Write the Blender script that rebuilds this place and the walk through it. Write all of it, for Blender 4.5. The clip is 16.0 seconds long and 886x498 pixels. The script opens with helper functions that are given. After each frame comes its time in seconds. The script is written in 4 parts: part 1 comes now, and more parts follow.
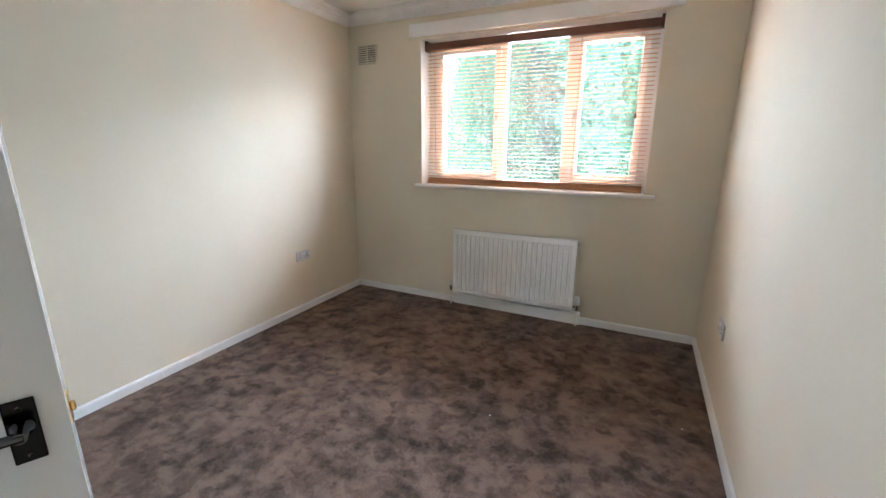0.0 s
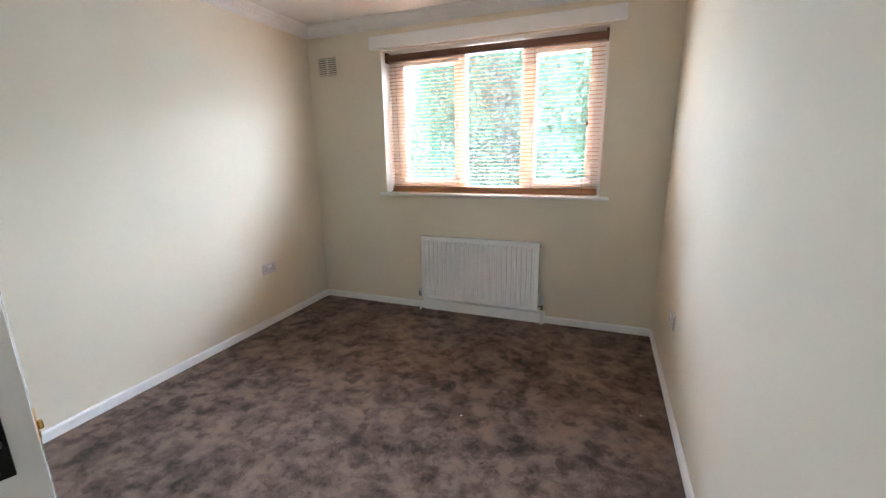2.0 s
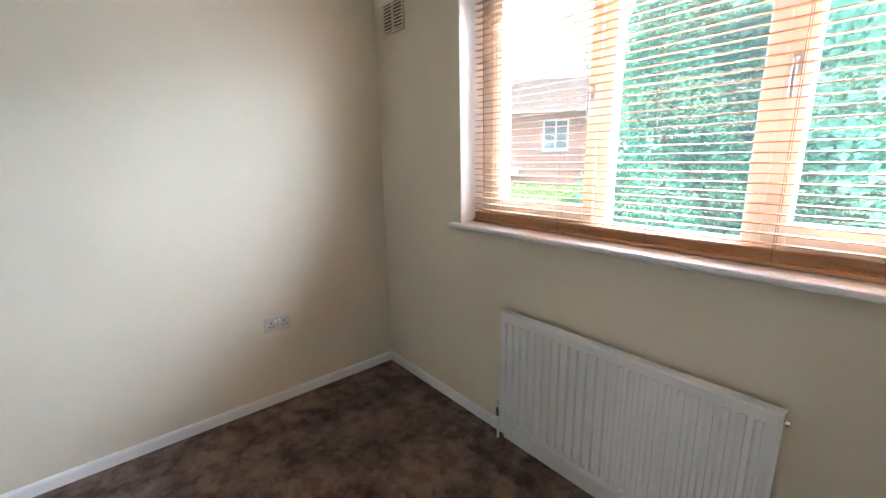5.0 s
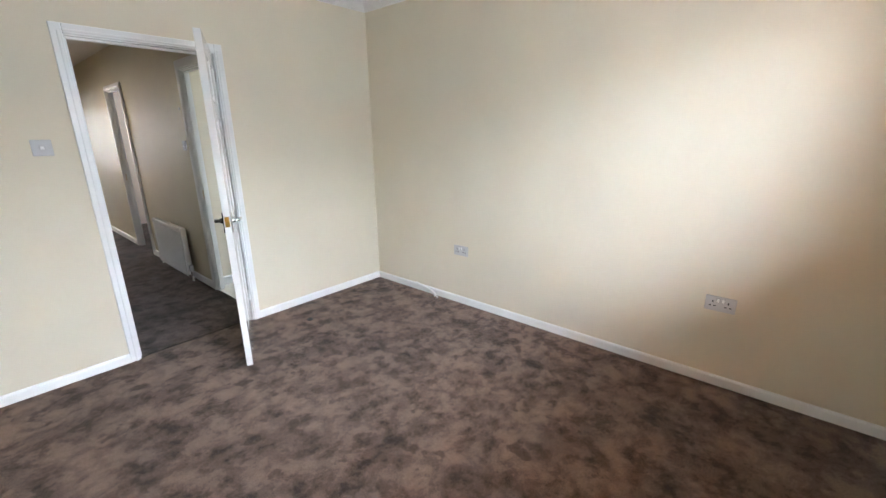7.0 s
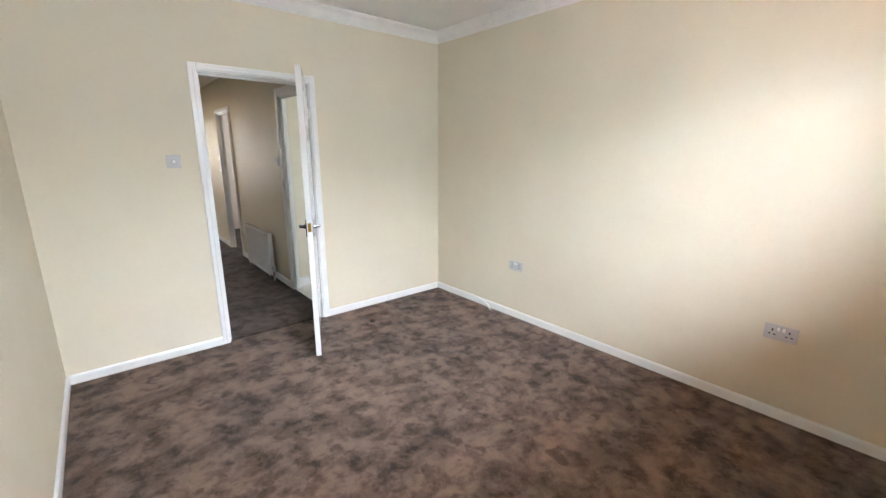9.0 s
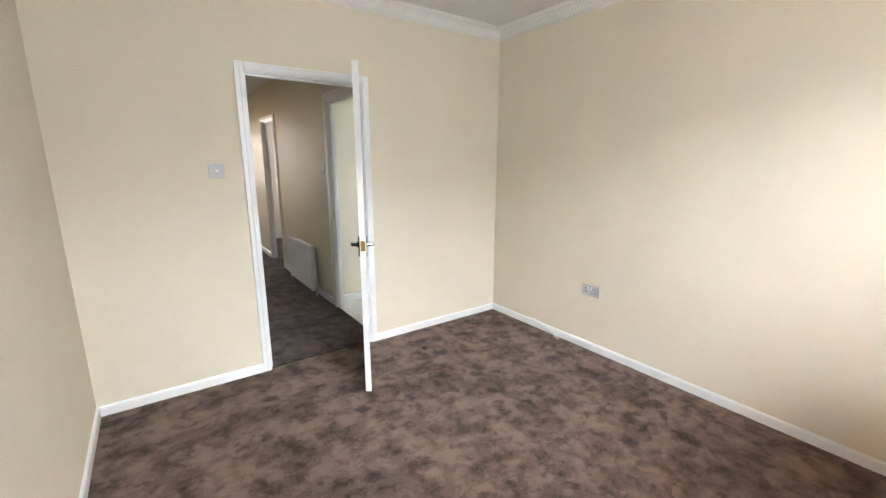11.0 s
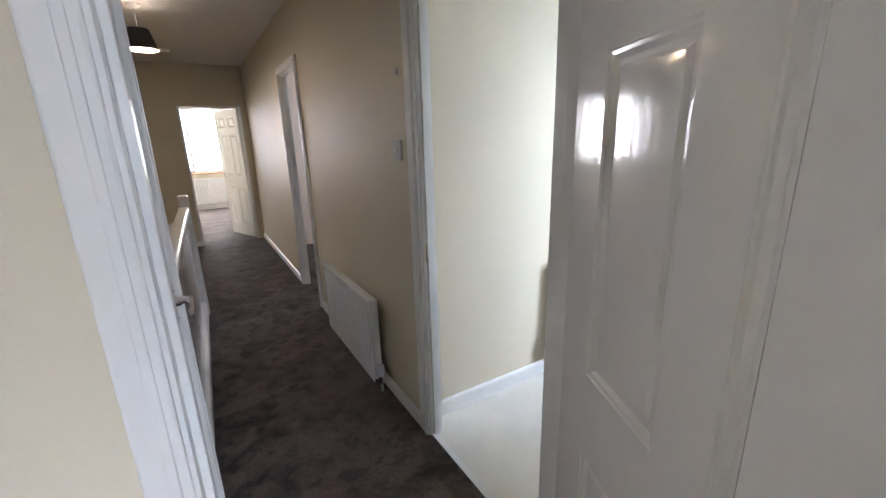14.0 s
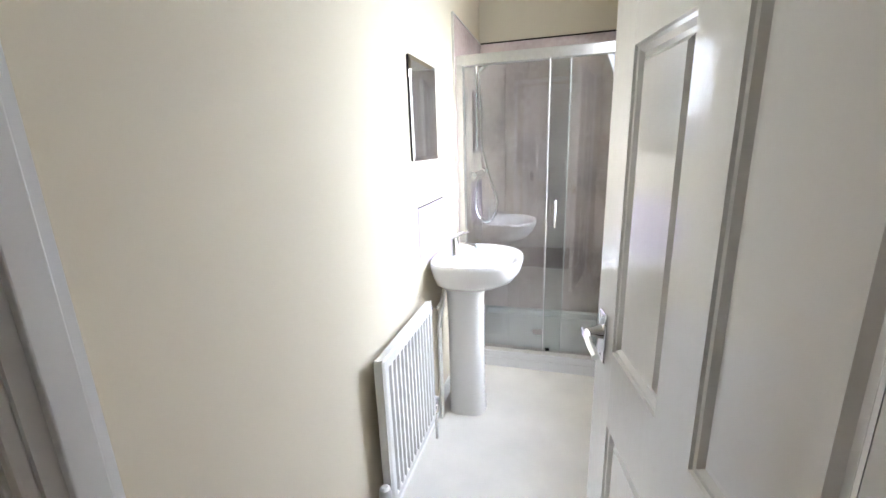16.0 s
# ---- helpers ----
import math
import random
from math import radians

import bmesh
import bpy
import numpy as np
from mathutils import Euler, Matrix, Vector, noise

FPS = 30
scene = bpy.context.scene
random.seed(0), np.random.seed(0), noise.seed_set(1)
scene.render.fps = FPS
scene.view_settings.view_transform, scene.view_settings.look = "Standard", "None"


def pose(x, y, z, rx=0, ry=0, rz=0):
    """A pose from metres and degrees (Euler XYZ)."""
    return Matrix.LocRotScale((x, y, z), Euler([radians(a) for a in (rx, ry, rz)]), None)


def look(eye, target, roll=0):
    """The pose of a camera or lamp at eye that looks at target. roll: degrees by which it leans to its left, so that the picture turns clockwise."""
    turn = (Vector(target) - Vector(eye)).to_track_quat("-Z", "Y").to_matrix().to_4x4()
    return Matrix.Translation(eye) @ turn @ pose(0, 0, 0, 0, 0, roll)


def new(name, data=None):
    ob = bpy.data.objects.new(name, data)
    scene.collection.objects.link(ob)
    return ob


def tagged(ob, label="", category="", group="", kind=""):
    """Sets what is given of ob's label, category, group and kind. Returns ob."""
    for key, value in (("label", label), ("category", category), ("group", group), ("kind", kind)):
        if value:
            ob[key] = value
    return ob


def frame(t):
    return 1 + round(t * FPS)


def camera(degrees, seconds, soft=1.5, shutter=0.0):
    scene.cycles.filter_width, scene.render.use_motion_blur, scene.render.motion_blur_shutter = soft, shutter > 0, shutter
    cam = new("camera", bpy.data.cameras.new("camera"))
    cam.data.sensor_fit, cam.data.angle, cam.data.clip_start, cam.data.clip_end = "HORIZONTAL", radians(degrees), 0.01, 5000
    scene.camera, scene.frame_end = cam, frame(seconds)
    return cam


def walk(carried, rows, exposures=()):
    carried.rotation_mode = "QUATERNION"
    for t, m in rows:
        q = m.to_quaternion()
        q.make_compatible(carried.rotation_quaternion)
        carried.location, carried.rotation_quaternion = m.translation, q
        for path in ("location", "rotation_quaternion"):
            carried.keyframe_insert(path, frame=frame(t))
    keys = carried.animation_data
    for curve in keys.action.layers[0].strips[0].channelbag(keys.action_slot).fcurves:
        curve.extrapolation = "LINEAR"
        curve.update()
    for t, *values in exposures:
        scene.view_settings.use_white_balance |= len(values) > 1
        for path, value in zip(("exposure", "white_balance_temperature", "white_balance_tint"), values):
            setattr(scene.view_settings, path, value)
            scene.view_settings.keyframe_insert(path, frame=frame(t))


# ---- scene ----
cam = camera(94.7, 16.0)

PATH = [
    (0, look((2.58, 0.4, 1.42), (1.734, 2.145, 0.93), 0.3)),
    (0.5, look((2.629, 0.335, 1.437), (1.734, 2.056, 0.948), 0.1)),
    (1, look((2.65, 0.291, 1.438), (1.775, 2.023, 0.953), -0.1)),
    (1.5, look((2.669, 0.292, 1.436), (1.837, 2.049, 0.967), -0.5)),
    (2, look((2.63, 0.351, 1.433), (1.915, 2.161, 0.974), -1.0)),
    (2.5, look((2.495, 0.466, 1.447), (1.856, 2.304, 0.984), -1.7)),
    (3, look((2.469, 0.741, 1.423), (1.864, 2.592, 0.968), -1.9)),
    (5.5, look((2.334, 2.559, 1.436), (0.507, 3.222, 0.963), 0.6)),
    (6, look((2.379, 2.789, 1.449), (0.468, 2.572, 0.898), 1.2)),
    (6.5, look((2.44, 3.029, 1.418), (0.779, 2.058, 0.871), -0.6)),
    (7, look((2.612, 3.148, 1.439), (1.16, 1.887, 0.89), -0.7)),
    (7.5, look((2.677, 3.251, 1.455), (1.352, 1.843, 0.941), -0.2)),
    (8, look((2.732, 3.332, 1.461), (1.462, 1.865, 0.977), -0.1)),
    (10.5, look((2.701, 3.161, 1.431), (1.463, 1.652, 0.992), 0.3)),
    (11, look((2.654, 2.862, 1.444), (1.519, 1.271, 1.021), 0.0)),
    (11.5, look((2.524, 2.554, 1.42), (1.517, 0.882, 0.987), -0.6)),
    (12, look((2.39, 2.192, 1.416), (1.495, 0.461, 0.967), -1.0)),
    (12.5, look((2.308, 1.762, 1.423), (1.44, 0.026, 0.936), -1.3)),
    (13, look((2.191, 1.344, 1.394), (1.359, -0.408, 0.907), -2.1)),
    (13.5, look((2.097, 0.952, 1.386), (1.189, -0.752, 0.865), -2.3)),
    (14, look((2.039, 0.571, 1.401), (1.052, -1.086, 0.873), -1.7)),
    (14.5, look((1.897, 0.252, 1.38), (0.848, -1.368, 0.857), -1.6)),
    (15, look((1.754, -0.038, 1.381), (0.429, -1.438, 0.85), -0.7)),
    (15.5, look((1.651, -0.314, 1.382), (-0.038, -1.249, 0.858), -2.0)),
    (16, look((1.458, -0.441, 1.37), (-0.402, -0.986, 0.878), -2.0)),
]
walk(cam, PATH, [(0.0, 0.97, 5650, 11), (3.0, 0.96, 5600, 11), (5.5, 0.73, 5600, 10), (6.0, 0.80, 5700, 11), (7.0, 1.12, 5950, 12), (8.0, 1.22, 6050, 12), (11.0, 1.28, 6350, 12),
                 (12.0, 1.25, 6400, 13), (12.5, 1.25, 6350, 14), (13.5, 0.98, 6000, 16), (14.0, 0.98, 5850, 17), (14.5, 1.1, 5850, 17), (15.0, 0.90, 6000, 17),
                 (15.5, 0.78, 6200, 18), (16.0, 0.69, 6300, 19)])

# ---- world, sun, exposure ----
SUN_ELEV, SUN_TURN = 42.0, 205.0
world = bpy.data.worlds.new("sky")
world.use_nodes = True
scene.world = world
wn = world.node_tree.nodes
sky = wn.new("ShaderNodeTexSky")
sky.sky_type = "NISHITA"
sky.sun_disc = False
sky.sun_elevation, sky.sun_rotation = radians(SUN_ELEV), radians(SUN_TURN)
sky.air_density, sky.dust_density, sky.ozone_density = 1.0, 8.0, 1.0
wn["Background"].inputs["Strength"].default_value = 0.15
world.node_tree.links.new(sky.outputs["Color"], wn["Background"].inputs["Color"])
sun_data = bpy.data.lights.new("sun", "SUN")
sun_data.energy, sun_data.angle, sun_data.color = 5.0, radians(3.0), (1.0, 0.95, 0.86)
sun_way = Vector((math.sin(radians(SUN_TURN)) * math.cos(radians(SUN_ELEV)),
                  math.cos(radians(SUN_TURN)) * math.cos(radians(SUN_ELEV)), math.sin(radians(SUN_ELEV))))
sun = new("sun", sun_data)
sun.rotation_mode = "QUATERNION"
sun.rotation_quaternion = sun_way.to_track_quat("Z", "Y")


def window_light(name, at, way, w, h, power, colour=(0.86, 0.93, 1.0)):
    """An added area lamp that stands in for daylight coming through a window."""
    d = bpy.data.lights.new(name, "AREA")
    d.shape, d.size, d.size_y, d.energy, d.color = "RECTANGLE", w, h, power, colour
    ob = new(name, d)
    ob.matrix_world = look(at, Vector(at) + Vector(way))
    return ob


# Two added lamps outside the bedroom glass stand in for the bright sky.
window_light("bedroom_window_light", (1.58, 3.99, 1.70), (0, -1, 0), 1.56, 1.10, 44.0, (0.845, 0.924, 1.0))
window_light("bedroom_sky_light", (3.50, 3.705 + 2.60, 4.60), (-0.2, -1, -0.75), 8.00, 4.00, 4700.0, (0.845, 0.924, 1.0))

# ---- materials ----
def mat(name, base, rough=0.5, var=0.06, scale=6.0, bump=0.0, bscale=180.0, metal=0.0, coat=0.0, sheen=0.0,
        spec=0.5, fine=0.0, stretch=(1, 1, 1), bdist=0.002, spread=None):
    """Principled material: a base colour that wanders at two scales, with fine relief."""
    m = bpy.data.materials.new(name)
    m.use_nodes = True
    nt = m.node_tree
    p = nt.nodes["Principled BSDF"]
    p.inputs["Roughness"].default_value = rough
    p.inputs["Metallic"].default_value = metal
    p.inputs["Coat Weight"].default_value = coat
    p.inputs["Coat Roughness"].default_value = 0.08
    p.inputs["Sheen Weight"].default_value = sheen
    p.inputs["Specular IOR Level"].default_value = spec
    geo = nt.nodes.new("ShaderNodeNewGeometry")
    mp = nt.nodes.new("ShaderNodeMapping")
    mp.inputs["Scale"].default_value = stretch
    nt.links.new(geo.outputs["Position"], mp.inputs["Vector"])
    big = nt.nodes.new("ShaderNodeTexNoise")
    big.inputs["Scale"].default_value = scale
    big.inputs["Detail"].default_value = 5
    nt.links.new(mp.outputs["Vector"], big.inputs["Vector"])
    ramp = nt.nodes.new("ShaderNodeValToRGB")
    lo = [max(0.0, c * (1 - var)) for c in base]
    hi = [min(1.0, c * (1 + var)) for c in (spread or base)]
    ramp.color_ramp.elements[0].position, ramp.color_ramp.elements[1].position = 0.32, 0.68
    ramp.color_ramp.elements[0].color, ramp.color_ramp.elements[1].color = (*lo, 1), (*hi, 1)
    nt.links.new(big.outputs["Fac"], ramp.inputs["Fac"])
    nt.links.new(ramp.outputs["Color"], p.inputs["Base Color"])
    small = nt.nodes.new("ShaderNodeTexNoise")
    small.inputs["Scale"].default_value = bscale
    small.inputs["Detail"].default_value = 3
    nt.links.new(mp.outputs["Vector"], small.inputs["Vector"])
    if fine:
        mix = nt.nodes.new("ShaderNodeMix")
        mix.data_type, mix.blend_type = "RGBA", "OVERLAY"
        mix.inputs[0].default_value = fine
        nt.links.new(ramp.outputs["Color"], mix.inputs[6])
        nt.links.new(small.outputs["Fac"], mix.inputs[7])
        nt.links.new(mix.outputs[2], p.inputs["Base Color"])
    if bump:
        bn = nt.nodes.new("ShaderNodeBump")
        bn.inputs["Strength"].default_value, bn.inputs["Distance"].default_value = bump, bdist
        nt.links.new(small.outputs["Fac"], bn.inputs["Height"])
        nt.links.new(bn.outputs["Normal"], p.inputs["Normal"])
        if coat:
            nt.links.new(bn.outputs["Normal"], p.inputs["Coat Normal"])
    return m


def carpet_mat(name, dark, light, shift=0.0):
    """Plush pile: brushed patches lean to and fro and show lighter or darker."""
    m = bpy.data.materials.new(name)
    m.use_nodes = True
    nt, L = m.node_tree, m.node_tree.links
    p = nt.nodes["Principled BSDF"]
    p.inputs["Roughness"].default_value = 0.95
    p.inputs["Specular IOR Level"].default_value = 0.1
    p.inputs["Sheen Weight"].default_value = 0.08
    p.inputs["Sheen Roughness"].default_value = 0.5
    geo = nt.nodes.new("ShaderNodeNewGeometry")
    mp = nt.nodes.new("ShaderNodeMapping")
    mp.inputs["Location"].default_value = (shift, shift * 0.7, 0)
    L.new(geo.outputs["Position"], mp.inputs["Vector"])

    def noise_tex(scale, detail, rough=0.5, dist=0.0):
        n = nt.nodes.new("ShaderNodeTexNoise")
        n.inputs["Scale"].default_value, n.inputs["Detail"].default_value = scale, detail
        n.inputs["Roughness"].default_value, n.inputs["Distortion"].default_value = rough, dist
        L.new(mp.outputs["Vector"], n.inputs["Vector"])
        return n

    def ramp(src, a, b):
        r = nt.nodes.new("ShaderNodeMapRange")
        r.interpolation_type = "SMOOTHSTEP"
        r.inputs["From Min"].default_value, r.inputs["From Max"].default_value = a, b
        L.new(src, r.inputs["Value"])
        return r.outputs["Result"]

    def math_node(op, a, b):
        n = nt.nodes.new("ShaderNodeMath")
        n.operation = op
        for i, v in enumerate((a, b)):
            if isinstance(v, float):
                n.inputs[i].default_value = v
            else:
                L.new(v, n.inputs[i])
        return n.outputs[0]

    patches = ramp(noise_tex(4.6, 9, 0.62, 0.15).outputs["Fac"], 0.42, 0.58)
    smudges = ramp(noise_tex(11.0, 7, 0.62, 0.15).outputs["Fac"], 0.38, 0.57)
    prints = ramp(noise_tex(7.0, 5, 0.55, 0.15).outputs["Fac"], 0.34, 0.43)
    broad = ramp(noise_tex(1.3, 2).outputs["Fac"], 0.3, 0.7)
    tuft = noise_tex(190.0, 3, 0.7)
    mid = noise_tex(60.0, 6, 0.85)
    v = math_node("ADD", math_node("MULTIPLY", patches, 0.34), math_node("MULTIPLY", smudges, 0.30))
    v = math_node("ADD", v, math_node("MULTIPLY", broad, 0.18))
    v = math_node("MULTIPLY", v, math_node("ADD", math_node("MULTIPLY", prints, 0.62), 0.38))
    v = math_node("ADD", v, math_node("MULTIPLY", mid.outputs["Fac"], 0.60))
    v = math_node("SUBTRACT", v, 0.24)
    mix = nt.nodes.new("ShaderNodeMix")
    mix.data_type = "RGBA"
    mix.inputs[6].default_value, mix.inputs[7].default_value = (*dark, 1), (*light, 1)
    L.new(v, mix.inputs[0])
    grain = nt.nodes.new("ShaderNodeMix")
    grain.data_type, grain.blend_type = "RGBA", "OVERLAY"
    grain.inputs[0].default_value = 1.0
    L.new(mix.outputs[2], grain.inputs[6])
    L.new(tuft.outputs["Fac"], grain.inputs[7])
    L.new(grain.outputs[2], p.inputs["Base Color"])
    bn = nt.nodes.new("ShaderNodeBump")
    bn.inputs["Strength"].default_value, bn.inputs["Distance"].default_value = 0.8, 0.006
    L.new(math_node("ADD", tuft.outputs["Fac"], math_node("MULTIPLY", v, 0.8)), bn.inputs["Height"])
    L.new(bn.outputs["Normal"], p.inputs["Normal"])
    return m


def glass_mat(name, tint=(1, 1, 1), gloss=0.05, veil=0.0):
    """Thin clear glass: see-through, with gloss that grows towards grazing views."""
    m = bpy.data.materials.new(name)
    m.use_nodes = True
    nt = m.node_tree
    nt.nodes.remove(nt.nodes["Principled BSDF"])
    tr, gl, mx, lw = (nt.nodes.new("ShaderNode" + k) for k in ("BsdfTransparent", "BsdfGlossy", "MixShader", "LayerWeight"))
    tr.inputs["Color"].default_value = (*tint, 1)
    gl.inputs["Roughness"].default_value = 0.0
    power, scaled = nt.nodes.new("ShaderNodeMath"), nt.nodes.new("ShaderNodeMath")
    power.operation, scaled.operation = "POWER", "MULTIPLY_ADD"
    power.inputs[1].default_value = 4.0
    scaled.inputs[1].default_value, scaled.inputs[2].default_value = 0.7, gloss
    lw.inputs["Blend"].default_value = 0.5
    nt.links.new(lw.outputs["Facing"], power.inputs[0])
    nt.links.new(power.outputs[0], scaled.inputs[0])
    nt.links.new(scaled.outputs[0], mx.inputs[0])
    nt.links.new(tr.outputs[0], mx.inputs[1])
    nt.links.new(gl.outputs[0], mx.inputs[2])
    # A pale translucent mix puts outdoor glare and haze into the glass.
    if veil:
        film, both = nt.nodes.new("ShaderNodeBsdfTranslucent"), nt.nodes.new("ShaderNodeMixShader")
        film.inputs["Color"].default_value = (0.86, 0.96, 1.0, 1)
        both.inputs[0].default_value = veil
        nt.links.new(mx.outputs[0], both.inputs[1])
        nt.links.new(film.outputs[0], both.inputs[2])
        mx = both
    nt.links.new(mx.outputs[0], nt.nodes["Material Output"].inputs["Surface"])
    return m


def leaf_mat(name, low, high, scale=2.0):
    """Leaves: matt, and light from behind shines through them."""
    m = bpy.data.materials.new(name)
    m.use_nodes = True
    nt = m.node_tree
    nt.nodes.remove(nt.nodes["Principled BSDF"])
    geo, tex, ramp, df, tl, mx = (nt.nodes.new("ShaderNode" + k) for k in ("NewGeometry", "TexNoise", "ValToRGB", "BsdfDiffuse", "BsdfTranslucent", "AddShader"))
    tex.inputs["Scale"].default_value, tex.inputs["Detail"].default_value = scale, 6
    ramp.color_ramp.elements[0].position, ramp.color_ramp.elements[1].position = 0.3, 0.7
    ramp.color_ramp.elements[0].color, ramp.color_ramp.elements[1].color = (*low, 1), (*high, 1)
    nt.links.new(geo.outputs["Position"], tex.inputs["Vector"])
    nt.links.new(tex.outputs["Fac"], ramp.inputs["Fac"])
    nt.links.new(ramp.outputs["Color"], df.inputs["Color"])
    nt.links.new(ramp.outputs["Color"], tl.inputs["Color"])
    nt.links.new(df.outputs[0], mx.inputs[0])
    nt.links.new(tl.outputs[0], mx.inputs[1])
    nt.links.new(mx.outputs[0], nt.nodes["Material Output"].inputs["Surface"])
    return m


def lit_mat(name, colour, strength):
    m = bpy.data.materials.new(name)
    m.use_nodes = True
    p = m.node_tree.nodes["Principled BSDF"]
    p.inputs["Base Color"].default_value = (*colour, 1)
    p.inputs["Emission Color"].default_value = (*colour, 1)
    p.inputs["Emission Strength"].default_value = strength
    return m


CREAM = mat("cream matt wall paint", (0.710, 0.644, 0.514), 0.85, 0.025, 1.8, 0.12, 130.0, bdist=0.0015, spec=0.2)
# Same cream, darker and yellower: the landing's dim lamplight put into its colour.
SILK = mat("cream silk wall paint toned for landing light", (0.645, 0.590, 0.455), 0.58, 0.03, 1.8, 0.16, 60.0, bdist=0.0015, spec=0.35)
PINKISH = mat("pale pink wall paint", (0.74, 0.62, 0.52), 0.6, 0.03, 2.0, 0.1, 130.0)
CEILING = mat("white ceiling paint", (0.74, 0.73, 0.71), 0.8, 0.03, 2.0, 0.2, 60.0)
TRIM = mat("white satin woodwork paint", (0.80, 0.80, 0.79), 0.28, 0.03, 5.0, 0.06, 60.0)
GLOSS = mat("white gloss door paint", (0.76, 0.755, 0.74), 0.13, 0.03, 3.0, 0.30, 45.0, coat=0.4, bdist=0.0016, stretch=(1, 1, 0.35))
COVING = mat("white plaster coving", (0.78, 0.77, 0.75), 0.7, 0.04, 8.0, 0.15, 90.0)
REVEAL = mat("white painted reveal plaster", (0.80, 0.78, 0.74), 0.6, 0.03, 4.0, 0.12, 110.0)
RAD_WHITE = mat("white enamel", (0.80, 0.80, 0.79), 0.25, 0.025, 6.0, 0.03, 80.0)
PLASTIC = mat("white plastic", (0.60, 0.60, 0.61), 0.35, 0.02, 20.0)
VENT_CREAM = mat("cream painted plastic", (0.66, 0.60, 0.48), 0.5, 0.04, 20.0)
PLATE = mat("white moulded switch plastic", (0.52, 0.515, 0.52), 0.35, 0.02, 20.0)
UPVC = mat("white window plastic", (0.82, 0.82, 0.82), 0.3, 0.02, 6.0)
DARK_GAP = mat("grey seam", (0.22, 0.215, 0.21), 0.7, 0.05, 30.0)
DARK = mat("dark recess", (0.012, 0.011, 0.01), 0.8, 0.1, 30.0)
RUBBER = mat("black rubber", (0.015, 0.015, 0.015), 0.6, 0.1, 40.0)
CHROME = mat("polished chrome", (0.78, 0.78, 0.80), 0.08, 0.03, 30.0, metal=1.0)
# Chrome that mirrors dark surroundings gets that darkness as base colour; also dark trims.
DARKENED_METAL = mat("metal darkened to near black", (0.016, 0.015, 0.014), 0.18, 0.08, 30.0, metal=1.0)
DARKENED_CHROME = mat("chrome darkened for its reflections", (0.10, 0.097, 0.095), 0.10, 0.05, 30.0, metal=1.0)
BRASS = mat("brass", (0.80, 0.56, 0.20), 0.22, 0.06, 40.0, metal=1.0)
STEEL = mat("brushed steel", (0.55, 0.55, 0.54), 0.35, 0.05, 60.0, metal=1.0)
COPPER_WHITE = mat("painted pipe", (0.74, 0.73, 0.70), 0.35, 0.05, 30.0)
BLIND = mat("varnished orange brown wood", (0.52, 0.285, 0.15), 0.62, 0.22, 4.0, 0.08, 60.0, fine=0.25, stretch=(0.5, 8, 8), spec=0.15)
BLIND_DARK = mat("varnished dark brown wood", (0.16, 0.062, 0.026), 0.35, 0.25, 4.0, 0.08, 60.0, fine=0.25, stretch=(0.5, 8, 8), coat=0.15)
CORD = mat("brown cord", (0.20, 0.11, 0.06), 0.8, 0.1, 50.0)
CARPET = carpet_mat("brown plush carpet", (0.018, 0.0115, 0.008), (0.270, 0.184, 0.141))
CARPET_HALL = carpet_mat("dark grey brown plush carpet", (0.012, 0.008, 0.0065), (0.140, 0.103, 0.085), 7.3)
CARPET_FAR = carpet_mat("brown carpet", (0.05, 0.04, 0.035), (0.17, 0.14, 0.12), 3.1)
VINYL = mat("pale cream vinyl", (0.78, 0.75, 0.69), 0.35, 0.07, 3.5, 0.05, 220.0, fine=0.12)
CERAMIC = mat("white glazed ceramic", (0.84, 0.84, 0.83), 0.07, 0.015, 5.0, coat=0.3)
ACRYLIC = mat("white acrylic", (0.80, 0.81, 0.82), 0.2, 0.02, 6.0)
PANEL = mat("mauve grey marbled laminate", (0.58, 0.475, 0.475), 0.22, 0.14, 2.6, 0.02, 40.0, fine=0.3, spread=(0.70, 0.59, 0.585))
SPLASH = mat("lilac acrylic sheet", (0.55, 0.475, 0.60), 0.15, 0.03, 5.0)
FRAME_SILVER = mat("silver anodised aluminium", (0.70, 0.69, 0.66), 0.28, 0.04, 40.0, metal=0.9)
MIRROR = mat("mirror", (0.9, 0.9, 0.9), 0.01, 0.005, 3.0, metal=1.0)
# Bedroom panes carry a faint painted glare that lightens the view behind.
GLASS = glass_mat("clear window glass with a painted glare veil", veil=0.0025)
SHOWER_GLASS = glass_mat("shower glass", (0.94, 0.97, 0.965), 0.13)
SHADE = mat("dark grey lampshade fabric", (0.05, 0.045, 0.045), 0.8, 0.1, 60.0, 0.2, 400.0)
SHADE_IN = mat("white lampshade lining", (0.8, 0.77, 0.7), 0.7, 0.02, 20.0)
BULB = lit_mat("lit bulb", (1.0, 0.86, 0.66), 14.0)
GRASS = mat("grass", (0.06, 0.11, 0.03), 0.9, 0.35, 1.2, 0.5, 30.0, fine=0.4)
HEDGE_LEAF = leaf_mat("hedge leaves", (0.13, 0.26, 0.07), (0.20, 0.34, 0.09), 4.0)
LEAF = leaf_mat("tree leaves", (0.12, 0.26, 0.22), (0.20, 0.38, 0.29), 1.6)
CONIFER = leaf_mat("conifer needles", (0.06, 0.18, 0.13), (0.13, 0.28, 0.19), 1.5)
BARK = mat("bark", (0.24, 0.20, 0.16), 0.9, 0.3, 8.0, 0.6, 40.0, bdist=0.01)
BRICK = mat("red brick", (0.45, 0.26, 0.21), 0.85, 0.25, 14.0, 0.3, 60.0)
